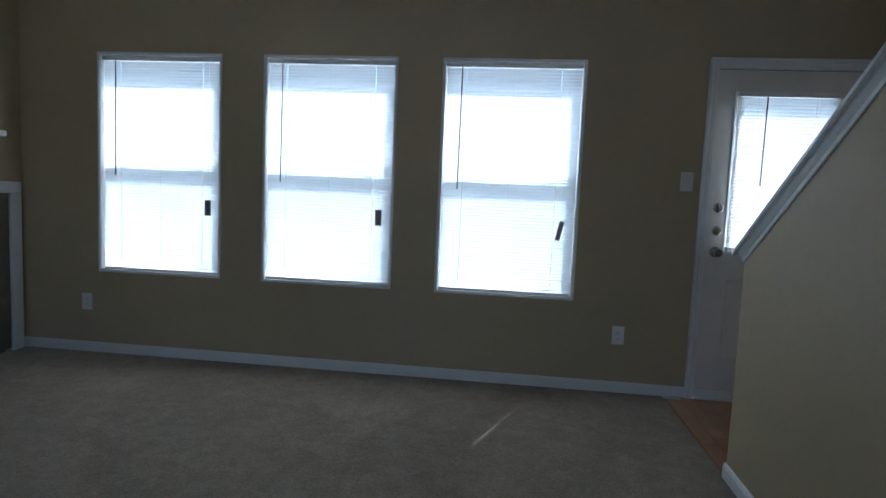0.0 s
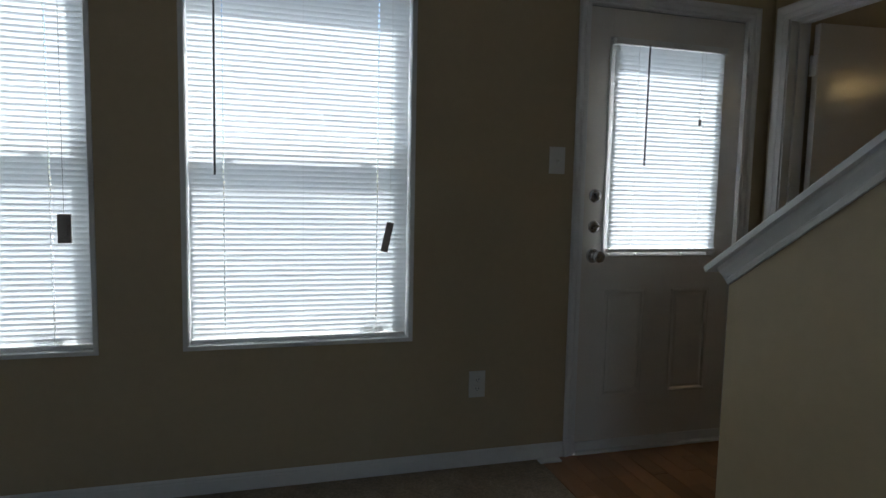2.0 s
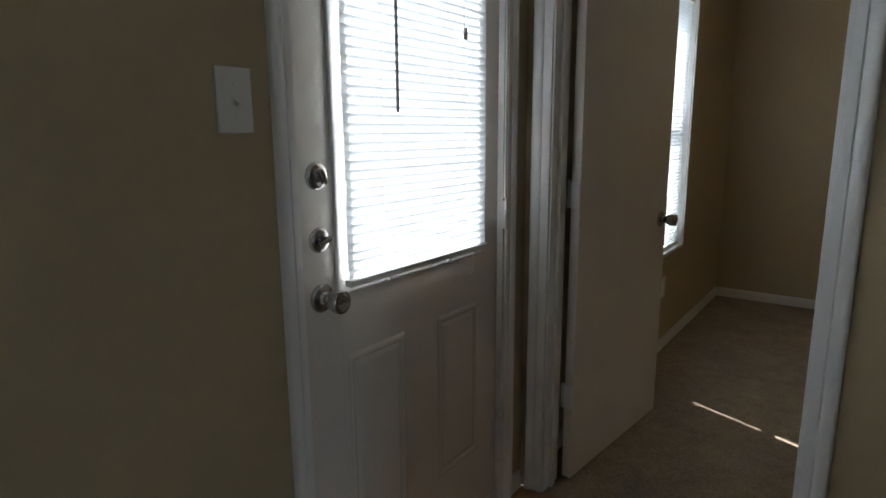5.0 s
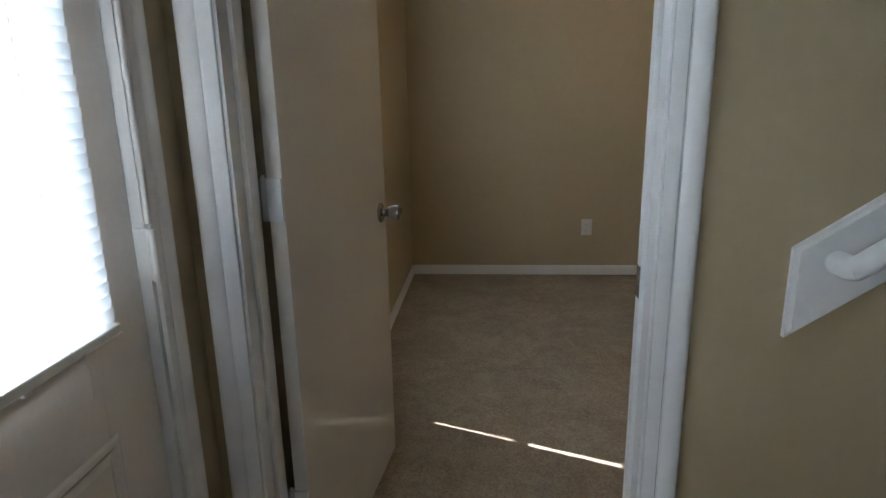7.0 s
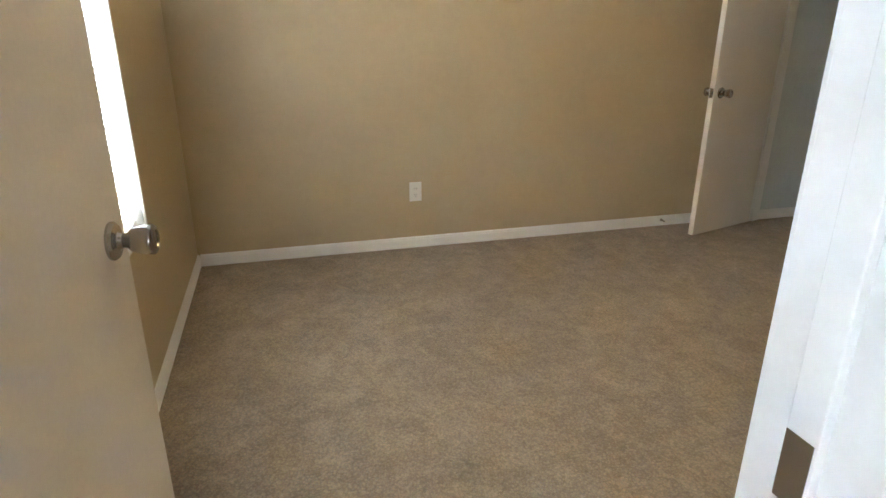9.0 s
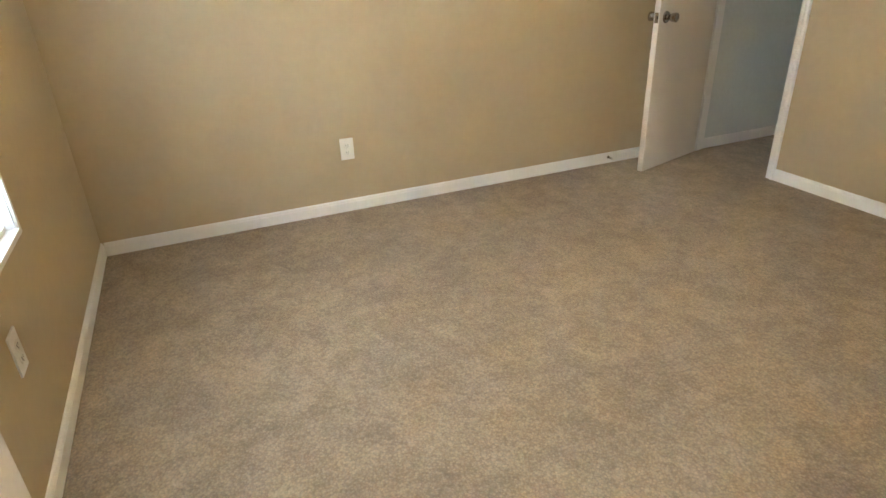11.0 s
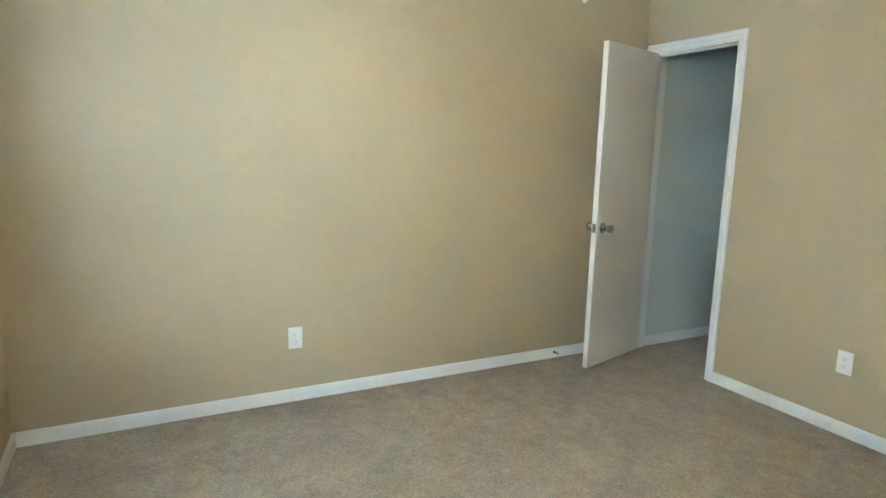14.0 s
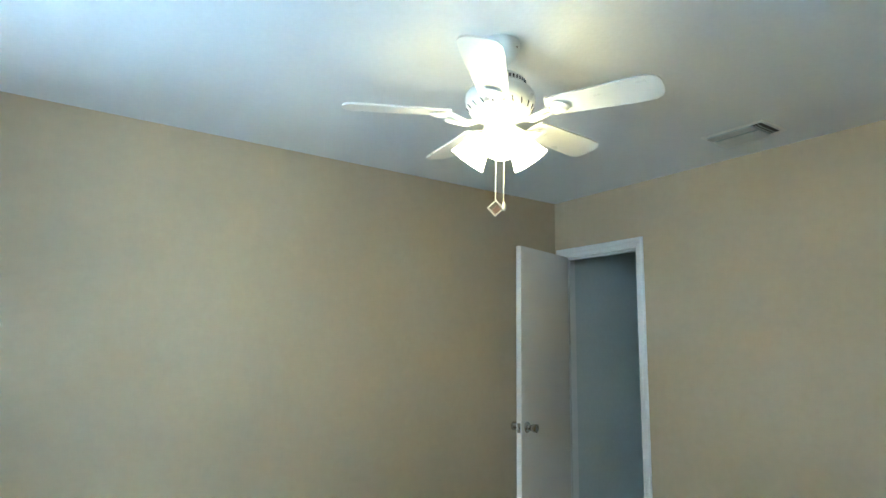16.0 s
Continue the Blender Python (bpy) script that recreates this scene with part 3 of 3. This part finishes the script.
for z, wide in ((1.187, 0.031), (1.047, 0.029)):
    m = Matrix.Translation((lx, 0, z)) @ Vector((0, -1, 0)).to_track_quat("Z", "Y").to_matrix().to_4x4()
    lock = part("deadbolt", lathe([(0, 0), (wide, 0), (wide, 0.004), (wide - 0.003, 0.008), (wide - 0.008, 0.010), (0.011, 0.011), (0.010, 0.016), (0, 0.016)], 22, None, m), NICKEL, back_door, "satin nickel deadbolt rose", True)
    turn = box(-0.017, 0.017, -0.005, 0.005, 0.014, 0.028, 0.003)
    turn.transform(m @ pose(0, 0, 0, 0, 0, 20 if z < 1.1 else -65))
    part("thumb_turn", turn, NICKEL, lock)
knob((lx, 0, 0.915), (0, -1, 0), back_door, key=True)
for z in (1.775, 0.972, 0.212):
    hinge((bw + 0.001, -0.031, z), 90, back_door)
# white strip from the middle hinge up to the top one
part("side_seal", tube([(bw + 0.003, -0.0265, 1.07), (bw + 0.003, -0.0265, 1.772)], 0.005, 10), VINYL_WHITE, back_door, "bright white strip between the upper hinges", True)
part("weatherstrip", joined(box(-bw - 0.0025, -bw - 0.0005, 0.002, 0.03, 0, bh), box(-bw, bw, 0.002, 0.03, bh + 0.0005, bh + 0.0025)), GAP_DARK, back_door)
tagged(part("threshold", box(BACK_DOOR[0] + 0.02, BACK_DOOR[1] - 0.02, -0.012, 0.13, -0.008, 0.012, 0.003), TRIM_WHITE), "low white threshold under the back door", "threshold", kind="structure")
door_blind = blind(0.580, 0.948, 44, "white mini blind, closed, on the back door glass", (cx + (bx0 + bx1) / 2 - 0.004, -0.017, 1.896), 0.53, -0.128, (0.150, 0.335, 0, 0.016, 0.03), "blinds", False)
part("cord_tail", tube([(0.200, -0.012, -0.944), (0.202, -0.014, -0.968), (0.205, -0.011, -0.995), (0.204, -0.009, -1.012)], 0.0012, 6), CORD_WHITE, door_blind, "loose end of white cord")


def flush_door(name, hinge_at, turn, length, height, knob_z, label):
    """A plain flush leaf, origin at its hinge, that runs along its own +x; face at y=0, back at y=+thickness."""
    root = thing(name, (*hinge_at, 0.012), label, "door", kind="structure", turn=turn)
    t = 0.035
    part("door_leaf", box(0.003, length, 0, t, 0, height, 0.0015), DOOR_WHITE, root)
    knob((length - 0.065, 0, knob_z), (0, -1, 0), root)
    knob((length - 0.065, t, knob_z), (0, 1, 0), root)
    part("latch_plate", box(length - 0.0005, length + 0.0015, 0.006, t - 0.006, knob_z - 0.028, knob_z + 0.028, 0.0005), NICKEL, root)
    part("latch_bolt", box(length, length + 0.010, 0.012, t - 0.012, knob_z - 0.008, knob_z + 0.008, 0.002), NICKEL, root)
    return root


bed_leaf = flush_door("door_2", (DIVIDE + 0.006, -0.143), -5.7, 0.770, 2.005, 0.905, "white flush bedroom door, standing open into the bedroom")
for z in (1.772, 1.020, 0.277):
    hinge((0.0, 0.041, z), -90, bed_leaf)
    part("hinge_leaf", box(-0.004, 0.0025, 0.001, 0.034, z, z + 0.09, 0.0004), TRIM_WHITE, bed_leaf)
closet_leaf = flush_door("door_3", (3.094, SOUTH_BED + 0.008), 105.6, 0.612, 2.018, 0.905, "white flush closet door, standing open into the bedroom")
for z in (1.74, 0.985, 0.19):
    hinge((-0.002, -0.007, z), 0, closet_leaf)
tagged(part("strike_plate", box(0.048, 0.074, BED_DOOR[0] + 0.0182, BED_DOOR[0] + 0.0285, 0.892, 0.955, 0.0005), NICKEL), "small metal strike plate on the door lining", "strike plate", kind="structure")


# ---- switch, outlets, door stop ----
def plate_at(name, place, turn, label, category, sockets):
    """A wall plate 70 by 115 mm; its front looks along its own -y."""
    root = thing(name, place, label, category, turn=turn)
    part("cover_plate", box(-0.037, 0.037, -0.006, 0, -0.0585, 0.0585, 0.0025), PLATE_WHITE, root)
    if sockets:
        for z in (-0.0195, 0.0195):
            s = part("socket_face", lathe([(0, 0.0085), (0.0145, 0.0085), (0.0165, 0.006), (0.0165, 0.0)], 20, None, Matrix.Translation((0, 0, z)) @ pose(0, 0, 0, 90)), PLATE_WHITE, root)
            for x, hgt in ((-0.006, 0.008), (0.006, 0.007)):
                part("slot", box(x - 0.0011, x + 0.0011, -0.0092, -0.0080, z + 0.002 - hgt / 2, z + 0.002 + hgt / 2), SLOT_SHADE, s)
            part("slot", lathe([(0, 0.0093), (0.0022, 0.0093), (0.0022, 0.008)], 8, None, Matrix.Translation((0, 0, z - 0.008)) @ pose(0, 0, 0, 90)), SLOT_SHADE, s)
        part("screw", lathe([(0, 0.0072), (0.003, 0.0070), (0.0034, 0.0055)], 10, None, pose(0, 0, 0, 90)), PLATE_WHITE, root)
    else:
        part("switch_frame", box(-0.0065, 0.0065, -0.0075, -0.005, -0.0125, 0.0125, 0.001), PLATE_WHITE, root)
        part("toggle", _laid(box(-0.0045, 0.0045, -0.020, 0.0, -0.005, 0.005, 0.0015), pose(0, -0.004, -0.001, 25)), PLATE_WHITE, root)
        for z in (-0.030, 0.030):
            part("screw", lathe([(0, 0.0072), (0.0028, 0.0070), (0.0032, 0.0055)], 10, None, Matrix.Translation((0, 0, z)) @ pose(0, 0, 0, 90)), PLATE_WHITE, root)
    return root


plate_at("light_switch", (-1.1135, 0, 1.352), 0, "white toggle light switch beside the back door", "light switch", False)
plate_at("wall_outlet", (-1.457, 0, 0.370), 0, "white duplex outlet below the window wall", "outlet", True)
plate_at("wall_outlet", (-5.092, 0, 0.357), 0, "white duplex outlet near the fireplace corner", "outlet", True)
plate_at("wall_outlet", (EAST, -1.268, 0.356), -90, "white duplex outlet on the tan bedroom wall", "outlet", True)
plate_at("wall_outlet", (1.690, SOUTH_BED, 0.375), 180, "white duplex outlet on the closet door wall", "outlet", True)
plate_at("wall_outlet", (1.692, 0, 0.390), 0, "white duplex outlet under the bedroom window", "outlet", True)
stop = thing("door_stop", (EAST - 0.012, -3.010, 0.042), "small spring door stop on the bedroom baseboard", "door stop")
part("spring", tube([(-0.002 - 0.05 * k / 60, 0.005 * math.cos(k * 0.9), 0.005 * math.sin(k * 0.9)) for k in range(61)], 0.0013, 5), NICKEL, stop)
part("base", lathe([(0, 0.006), (0.008, 0.006), (0.011, 0.0)], 14, None, pose(0, 0, 0, 0, -90)), NICKEL, stop)
part("rubber_tip", lathe([(0, 0.062), (0.006, 0.061), (0.007, 0.052), (0.004, 0.050)], 12, None, pose(0, 0, 0, 0, -90)), PLATE_WHITE, stop, "white rubber tip")

# ---- stairs, sloping half wall, handrail ----
SLOPE = 0.672
TIP_Y, TIP_Z = -1.085, 0.980


def slope_z(y):
    return TIP_Z + SLOPE * (TIP_Y - y)


top_y = TIP_Y - (CEIL - TIP_Z) / SLOPE
bm = bmesh.new()
ring = [(-1.12, 0.0), (-1.12, slope_z(-1.12)), (top_y, CEIL), (LIVING_SOUTH, CEIL), (LIVING_SOUTH, 0.0)]
prof = [bm.verts.new((-1.155, y, z)) for y, z in ring], [bm.verts.new((-1.04, y, z)) for y, z in ring]
for i in range(5):
    bm.faces.new((prof[0][i], prof[0][(i + 1) % 5], prof[1][(i + 1) % 5], prof[1][i]))
bm.faces.new(prof[0]), bm.faces.new(prof[1])
tagged(part("wall_stair", bm, WALL_TAN), "tan painted half wall that slopes beside the stairs", "wall", kind="structure")
way = Vector((0, -1, SLOPE)).normalized()
up = Vector((0, SLOPE, 1)).normalized()
cap_start = Vector((-1.0975, TIP_Y, TIP_Z))
cap_end = cap_start + way * ((TIP_Y - top_y) / -way.y)
cap = thing("trim_stair_cap", (-1.0975, TIP_Y, 0), "white moulded cap on the sloping stair wall", "stair cap", kind="structure")
inv = cap.matrix_world.inverted()
top = [(-0.094, 0.022), (-0.094, 0.036), (-0.090, 0.040), (0.090, 0.040), (0.094, 0.036), (0.094, 0.022)]
part("cap_board", _laid(sweep(top, cap_start, cap_end, (1, 0, 0), up), inv), TRIM_WHITE, cap)
for s in (-1, 1):
    mould = [(0.0575, -0.028), (0.065, -0.028), (0.068, -0.018), (0.065, -0.012), (0.072, -0.002), (0.078, 0.010), (0.078, 0.0215), (0.0575, 0.0215)]
    part("cap_moulding", _laid(sweep([(s * a, b) for a, b in mould], cap_start + way * 0.028, cap_end, (1, 0, 0), up), inv), TRIM_WHITE, cap)
part("cap_end", _laid(sweep([(-0.064, -0.028), (0.064, -0.028), (0.074, 0.0215), (-0.074, 0.0215)], cap_start + way * 0.026, cap_start + way * 0.040, (1, 0, 0), up), inv), TRIM_WHITE, cap)
baseboard((-1.155, LIVING_SOUTH), (-1.155, -1.108), (-1, 0), "white baseboard along the sloping half wall")
baseboard((-1.167, -1.12), (-1.04, -1.12), (0, 1), "white baseboard round the end of the half wall")
stairs = thing("stairs", (-0.52, -1.25, 0), "carpeted staircase rising between half wall and bedroom wall", "stairs", kind="structure")
run, rise = 0.26, 0.26 * SLOPE
for k in range(14):
    y0 = -k * run
    part("tread", box(-0.515, 0.505, y0 - run - 0.02, y0 + 0.02, k * rise, (k + 1) * rise, 0.012), CARPET, stairs)
rail = thing("handrail", (0, -1.106, 1.007), "white round stair handrail on a sloping wall board", "handrail")
bm = bmesh.new()
far = 3.9
cornered = [(0.0, -0.168), (0.0, 0.0), (-far, far * 0.68), (-far, far * 0.68 - 0.168)]
fr = [[bm.verts.new((x, y, z)) for y, z in cornered] for x in (0.0, -0.02)]
for i in range(4):
    bm.faces.new((fr[0][i], fr[0][(i + 1) % 4], fr[1][(i + 1) % 4], fr[1][i]))
bm.faces.new(fr[0]), bm.faces.new(fr[1])
bmesh.ops.bevel(bm, geom=[e for e in bm.edges if all(v.co.x < -0.01 for v in e.verts)], offset=0.008, segments=3, affect="EDGES")
part("wall_board", bm, TRIM_WHITE, rail, "white wall board that carries the rail")
q = [Vector((-0.018, -0.070, -0.022)), Vector((-0.058, -0.070, -0.022)), Vector((-0.068, -0.073, -0.020)), Vector((-0.071, -0.083, -0.013))]
q += [Vector((-0.071, -0.083 - s, -0.013 + 0.68 * s)) for s in (0.02, 0.2, 1.0, 2.0, 3.6)]
part("rail", tube(q, 0.021, 14), TRIM_WHITE, rail, smooth=True)

# ---- fireplace edge ----
fire = thing("fireplace", (WEST, -0.88, 0), "white fireplace surround with a dark tan panel", "fireplace")
part("surround_leg", box(0.002, 0.026, 0.755, 0.845, 0.0, 1.095, 0.004), TRIM_WHITE, fire)
part("surround_leg", box(0.002, 0.026, -0.845, -0.755, 0.0, 1.095, 0.004), TRIM_WHITE, fire)
part("surround_head", box(0.002, 0.026, -0.845, 0.845, 1.095, 1.172, 0.004), TRIM_WHITE, fire)
bm = box(-0.45, -0.43, -0.715, 0.715, 0.0, 1.055)
box(-0.43, 0.0, -0.715, -0.695, 0, 1.055, 0, bm)
box(-0.43, 0.0, 0.695, 0.715, 0, 1.055, 0, bm)
box(-0.43, 0.0, -0.695, 0.695, 1.035, 1.055, 0, bm)
box(-0.43, 0.0, -0.695, 0.695, 0.0, 0.01, 0, bm)
part("firebox", bm, FIREPLACE_TAN, fire, "dark metal firebox")
# dark tan panel of the surround, in front of the hidden firebox
part("fire_screen", box(0.004, 0.012, -0.752, 0.752, 0.02, 1.091, 0.002), FIREPLACE_TAN, fire, "dark tan panel inside the fireplace surround")
bm = box(0.0, 0.17, -0.90, 0.58, 1.46, 1.495, 0.006)
box(0.0, 0.12, -0.84, 0.52, 1.425, 1.46, 0.006, bm)
part("mantel_shelf", bm, TRIM_WHITE, fire)


# ---- ceiling fan with lit shades ----
FAN = (1.613, -1.820)
fan = thing("ceiling_fan", (*FAN, CEIL), "white five-blade ceiling fan with lit frosted shades", "ceiling fan")
part("canopy", lathe([(0, 0), (0.068, 0), (0.070, -0.010), (0.064, -0.040), (0.045, -0.066), (0.018, -0.075), (0, -0.075)], 28), FAN_WHITE, fan, smooth=True)
for a in range(0, 360, 90):
    part("screw", lathe([(0, 0.004), (0.004, 0.003), (0.005, 0)], 8, None, pose(0, 0, 0, 0, 0, a + 20) @ Matrix.Translation((0.066, 0, -0.030)) @ pose(0, 0, 0, 0, 80)), NICKEL, fan)
part("downrod", lathe([(0.0125, -0.07), (0.0125, -0.115), (0.020, -0.117), (0.024, -0.128)], 16), FAN_WHITE, fan, smooth=True)
motor = part("motor_housing", lathe([(0, -0.120), (0.040, -0.122), (0.074, -0.130), (0.086, -0.140), (0.088, -0.164), (0.094, -0.170), (0.110, -0.180), (0.118, -0.192), (0.120, -0.212), (0.116, -0.232), (0.104, -0.252), (0.088, -0.268), (0.062, -0.276), (0, -0.276)], 40), FAN_WHITE, fan, smooth=True)
for k in range(40):
    a = 2 * math.pi * k / 40
    bm = box(-0.003, 0.003, -0.0024, 0.0024, -0.006, 0.006, 0.001)
    bm.transform(pose(0, 0, 0, 0, 0, math.degrees(a)) @ Matrix.Translation((0.0865, 0, -0.152)))
    part("vent_slot", bm, SLOT_SHADE, motor)
for k in range(20):
    bm = box(-0.003, 0.003, -0.0018, 0.0018, -0.011, 0.011, 0.001)
    bm.transform(pose(0, 0, 0, 0, 0, 18 * k) @ Matrix.Translation((0.1085, 0, -0.243)) @ pose(0, 0, 0, 24, 32, 0))
    part("vent_slot", bm, SLOT_SHADE, motor)
for k in range(5):
    a = 206 + 72 * k
    turn = pose(0, 0, 0, 0, 0, a)
    bm = bmesh.new()
    outline = [(0.175, -0.048), (0.30, -0.056), (0.45, -0.064), (0.500, -0.062), (0.522, -0.050), (0.531, -0.028), (0.533, 0.0)]
    outline = outline + [(x, -y) for x, y in outline[-2::-1]] + [(0.168, 0.03), (0.165, 0.0), (0.168, -0.03)]
    low, high = [bm.verts.new((x, y, -0.003)) for x, y in outline], [bm.verts.new((x, y, 0.003)) for x, y in outline]
    bm.faces.new(low), bm.faces.new(high)
    for i in range(len(outline)):
        j = (i + 1) % len(outline)
        bm.faces.new((low[i], low[j], high[j], high[i]))
    bm.transform(turn @ Matrix.Translation((0, 0, -0.262)) @ pose(0, 0, 0, -12))
    blade = part("blade", bm, FAN_WHITE, fan)
    bm = tube([(0.075, 0.0, -0.286), (0.115, 0.012, -0.296), (0.150, 0.020, -0.284), (0.185, 0.022, -0.272)], 0.008, 8)
    tube([(0.075, 0.0, -0.286), (0.115, -0.012, -0.296), (0.150, -0.020, -0.288), (0.185, -0.022, -0.280)], 0.008, 8, bm)
    lathe([(0, 0.004), (0.030, 0.003), (0.036, 0.0), (0.030, -0.004), (0, -0.005)], 18, bm, Matrix.Translation((0.205, 0, -0.272)) @ pose(0, 0, 0, -12))
    bm.transform(turn)
    part("blade_iron", bm, FAN_WHITE, blade, smooth=True)
part("light_fitter", lathe([(0.040, -0.272), (0.046, -0.280), (0.050, -0.298), (0.058, -0.310), (0.056, -0.328), (0.042, -0.343), (0.018, -0.351), (0, -0.353)], 28), FAN_WHITE, fan, smooth=True)
for a in (143, 263, 23):
    m = pose(0, 0, 0, 0, 0, a) @ Matrix.Translation((0.046, 0, -0.312)) @ pose(0, 0, 0, 0, 138)
    arm = part("shade_arm", lathe([(0.012, -0.01), (0.012, 0.015), (0.024, 0.018), (0.026, 0.032), (0.020, 0.034)], 16, None, m), FAN_WHITE, fan, smooth=True)
    part("shade", lathe([(0.024, 0.026), (0.034, 0.034), (0.044, 0.055), (0.051, 0.080), (0.060, 0.105), (0.067, 0.122), (0.064, 0.122), (0.057, 0.105), (0.048, 0.080), (0.041, 0.056), (0.030, 0.038)], 28, None, m), SHADE_LIT, arm, "lit frosted glass bell shade", True)
    part("bulb", lathe([(0, 0.030), (0.013, 0.034), (0.015, 0.050), (0.026, 0.070), (0.028, 0.085), (0.020, 0.102), (0, 0.108)], 16, None, m), BULB_LIT, arm, "lit bulb", True)
for (x, y), length, kind in (((0.008, 0.011), 0.178, "a"), ((-0.008, -0.011), 0.185, "b")):
    chain = part("pull_chain", tube([(x, y, -0.350), (x + 0.001, y, -0.385 - length)], 0.0016, 6), FOB_CREAM, fan)
    if kind == "b":
        part("fob", lathe([(0, 0.012), (0.004, 0.009), (0.007, 0), (0.0075, -0.010), (0.005, -0.018), (0, -0.020)], 14, None, Matrix.Translation((x, y, -0.390 - length))), FOB_CREAM, chain, "cream pull fob")
    else:
        bm = bmesh.new()
        for s in range(4):
            box(-0.021, 0.021, -0.003, 0.003, 0.0155, 0.021, 0.0012, bm) if s == 0 else joined(bm, _laid(box(-0.021, 0.021, -0.003, 0.003, 0.0155, 0.021, 0.0012), pose(0, 0, 0, 0, 90 * s)))
        bm.transform(Matrix.Translation((x, y, -0.408 - length)) @ pose(0, 0, 0, 0, 42, 52))
        fob = part("fob", bm, FOB_CREAM, chain, "small square pull fob with a brown middle")
        part("fob_middle", _laid(box(-0.010, 0.014, -0.002, 0.002, -0.016, 0.004, 0.001), Matrix.Translation((x, y, -0.408 - length)) @ pose(0, 0, 0, 0, 42, 52)), FOB_BROWN, fob)

# ---- ceiling vent ----
vent = thing("ceiling_vent", (1.583, -3.325, CEIL), "white slatted ceiling air vent with shade put into its backing colours", "air vent")
vw, vd = 0.155, 0.110
bm = box(-vw, vw, -vd, -vd + 0.022, -0.006, 0, 0.002)
box(-vw, vw, vd - 0.022, vd, -0.006, 0, 0.002, bm)
box(-vw, -vw + 0.022, -vd + 0.022, vd - 0.022, -0.006, 0, 0.002, bm)
box(vw - 0.022, vw, -vd + 0.022, vd - 0.022, -0.006, 0, 0.002, bm)
part("vent_frame", bm, FAN_WHITE, vent)
# near-black and grey plates carry the shade behind the blades as colour
part("vent_backing", box(-vw + 0.022, -vw + 0.070, -vd + 0.022, vd - 0.022, -0.003, -0.001), SLOT_SHADE, vent)
part("damper", box(-vw + 0.070, vw - 0.022, -vd + 0.022, vd - 0.022, -0.008, -0.001), WALL_GREY, vent, "closed damper plate, its shade put into the grey")


def curved_blade(length, flip):
    """A thin blade, bent along its length, dropping from the ceiling and curling outwards."""
    bm = bmesh.new()
    rows = []
    for k in range(5):
        a = radians(18 + 16 * k)
        rows.append([bm.verts.new((x, flip * 0.022 * (1 - math.cos(a)), -0.002 - 0.022 * math.sin(a))) for x in (-length / 2, length / 2)])
    for p, q in zip(rows, rows[1:]):
        bm.faces.new((p[0], p[1], q[1], q[0]))
    bmesh.ops.solidify(bm, geom=bm.faces[:], thickness=0.0009)
    return bm


for k in range(3):
    part("vent_blade", _laid(curved_blade(2 * vw - 0.094, 1), Matrix.Translation((0.024, vd - 0.064 + k * 0.019, 0))), FAN_WHITE, vent)
for k in range(5):
    part("vent_blade", _laid(curved_blade(2 * vw - 0.094, -1), Matrix.Translation((0.024, -vd + 0.046 + k * 0.019, 0))), FAN_WHITE, vent)
for k in range(3):
    part("vent_blade", _laid(curved_blade(2 * vd - 0.048, 1), Matrix.Translation((-vw + 0.040 + k * 0.0150, 0, 0)) @ pose(0, 0, 0, 0, 0, 90)), FAN_WHITE, vent)

# ---- wooden entry floor ----
entry = bpy.data.objects["floor_entry"]
plank_meshes = []
for length in (0.24, 0.38, 0.52):
    bm = box(0, 0.0805, 0, length - 0.0015, -0.012, 0.0, 0.0012)
    me = bpy.data.meshes.new("plank")
    bm.to_mesh(me)
    bm.free()
    me.materials.append(OAK)
    plank_meshes.append((length, me))
rng = random.Random(5)
for i in range(14):
    y = -1.26
    while y < 0.0:
        left = -y
        fits = [p for p in plank_meshes if p[0] <= left + 0.03] or [plank_meshes[0]]
        length, me = rng.choice(fits)
        o = new("plank", me)
        o.parent = entry
        o.matrix_basis = pose(-1.138 + i * 0.0813, min(y, -length - 0.001) if left < length else y, rng.uniform(-0.0004, 0.0004))
        y += length
tagged(part("trim_carpet_edge", box(-1.152, -1.132, -1.09, -0.062, 0.0, 0.005, 0.002), OAK), "thin wooden strip between carpet and wooden floor", "threshold strip", kind="structure")
tagged(part("trim_strip_end", box(-1.165, -1.062, -0.060, -0.0135, 0.001, 0.011, 0.003), TRIM_WHITE), "small pale end piece beside the back door casing", "trim", kind="structure")
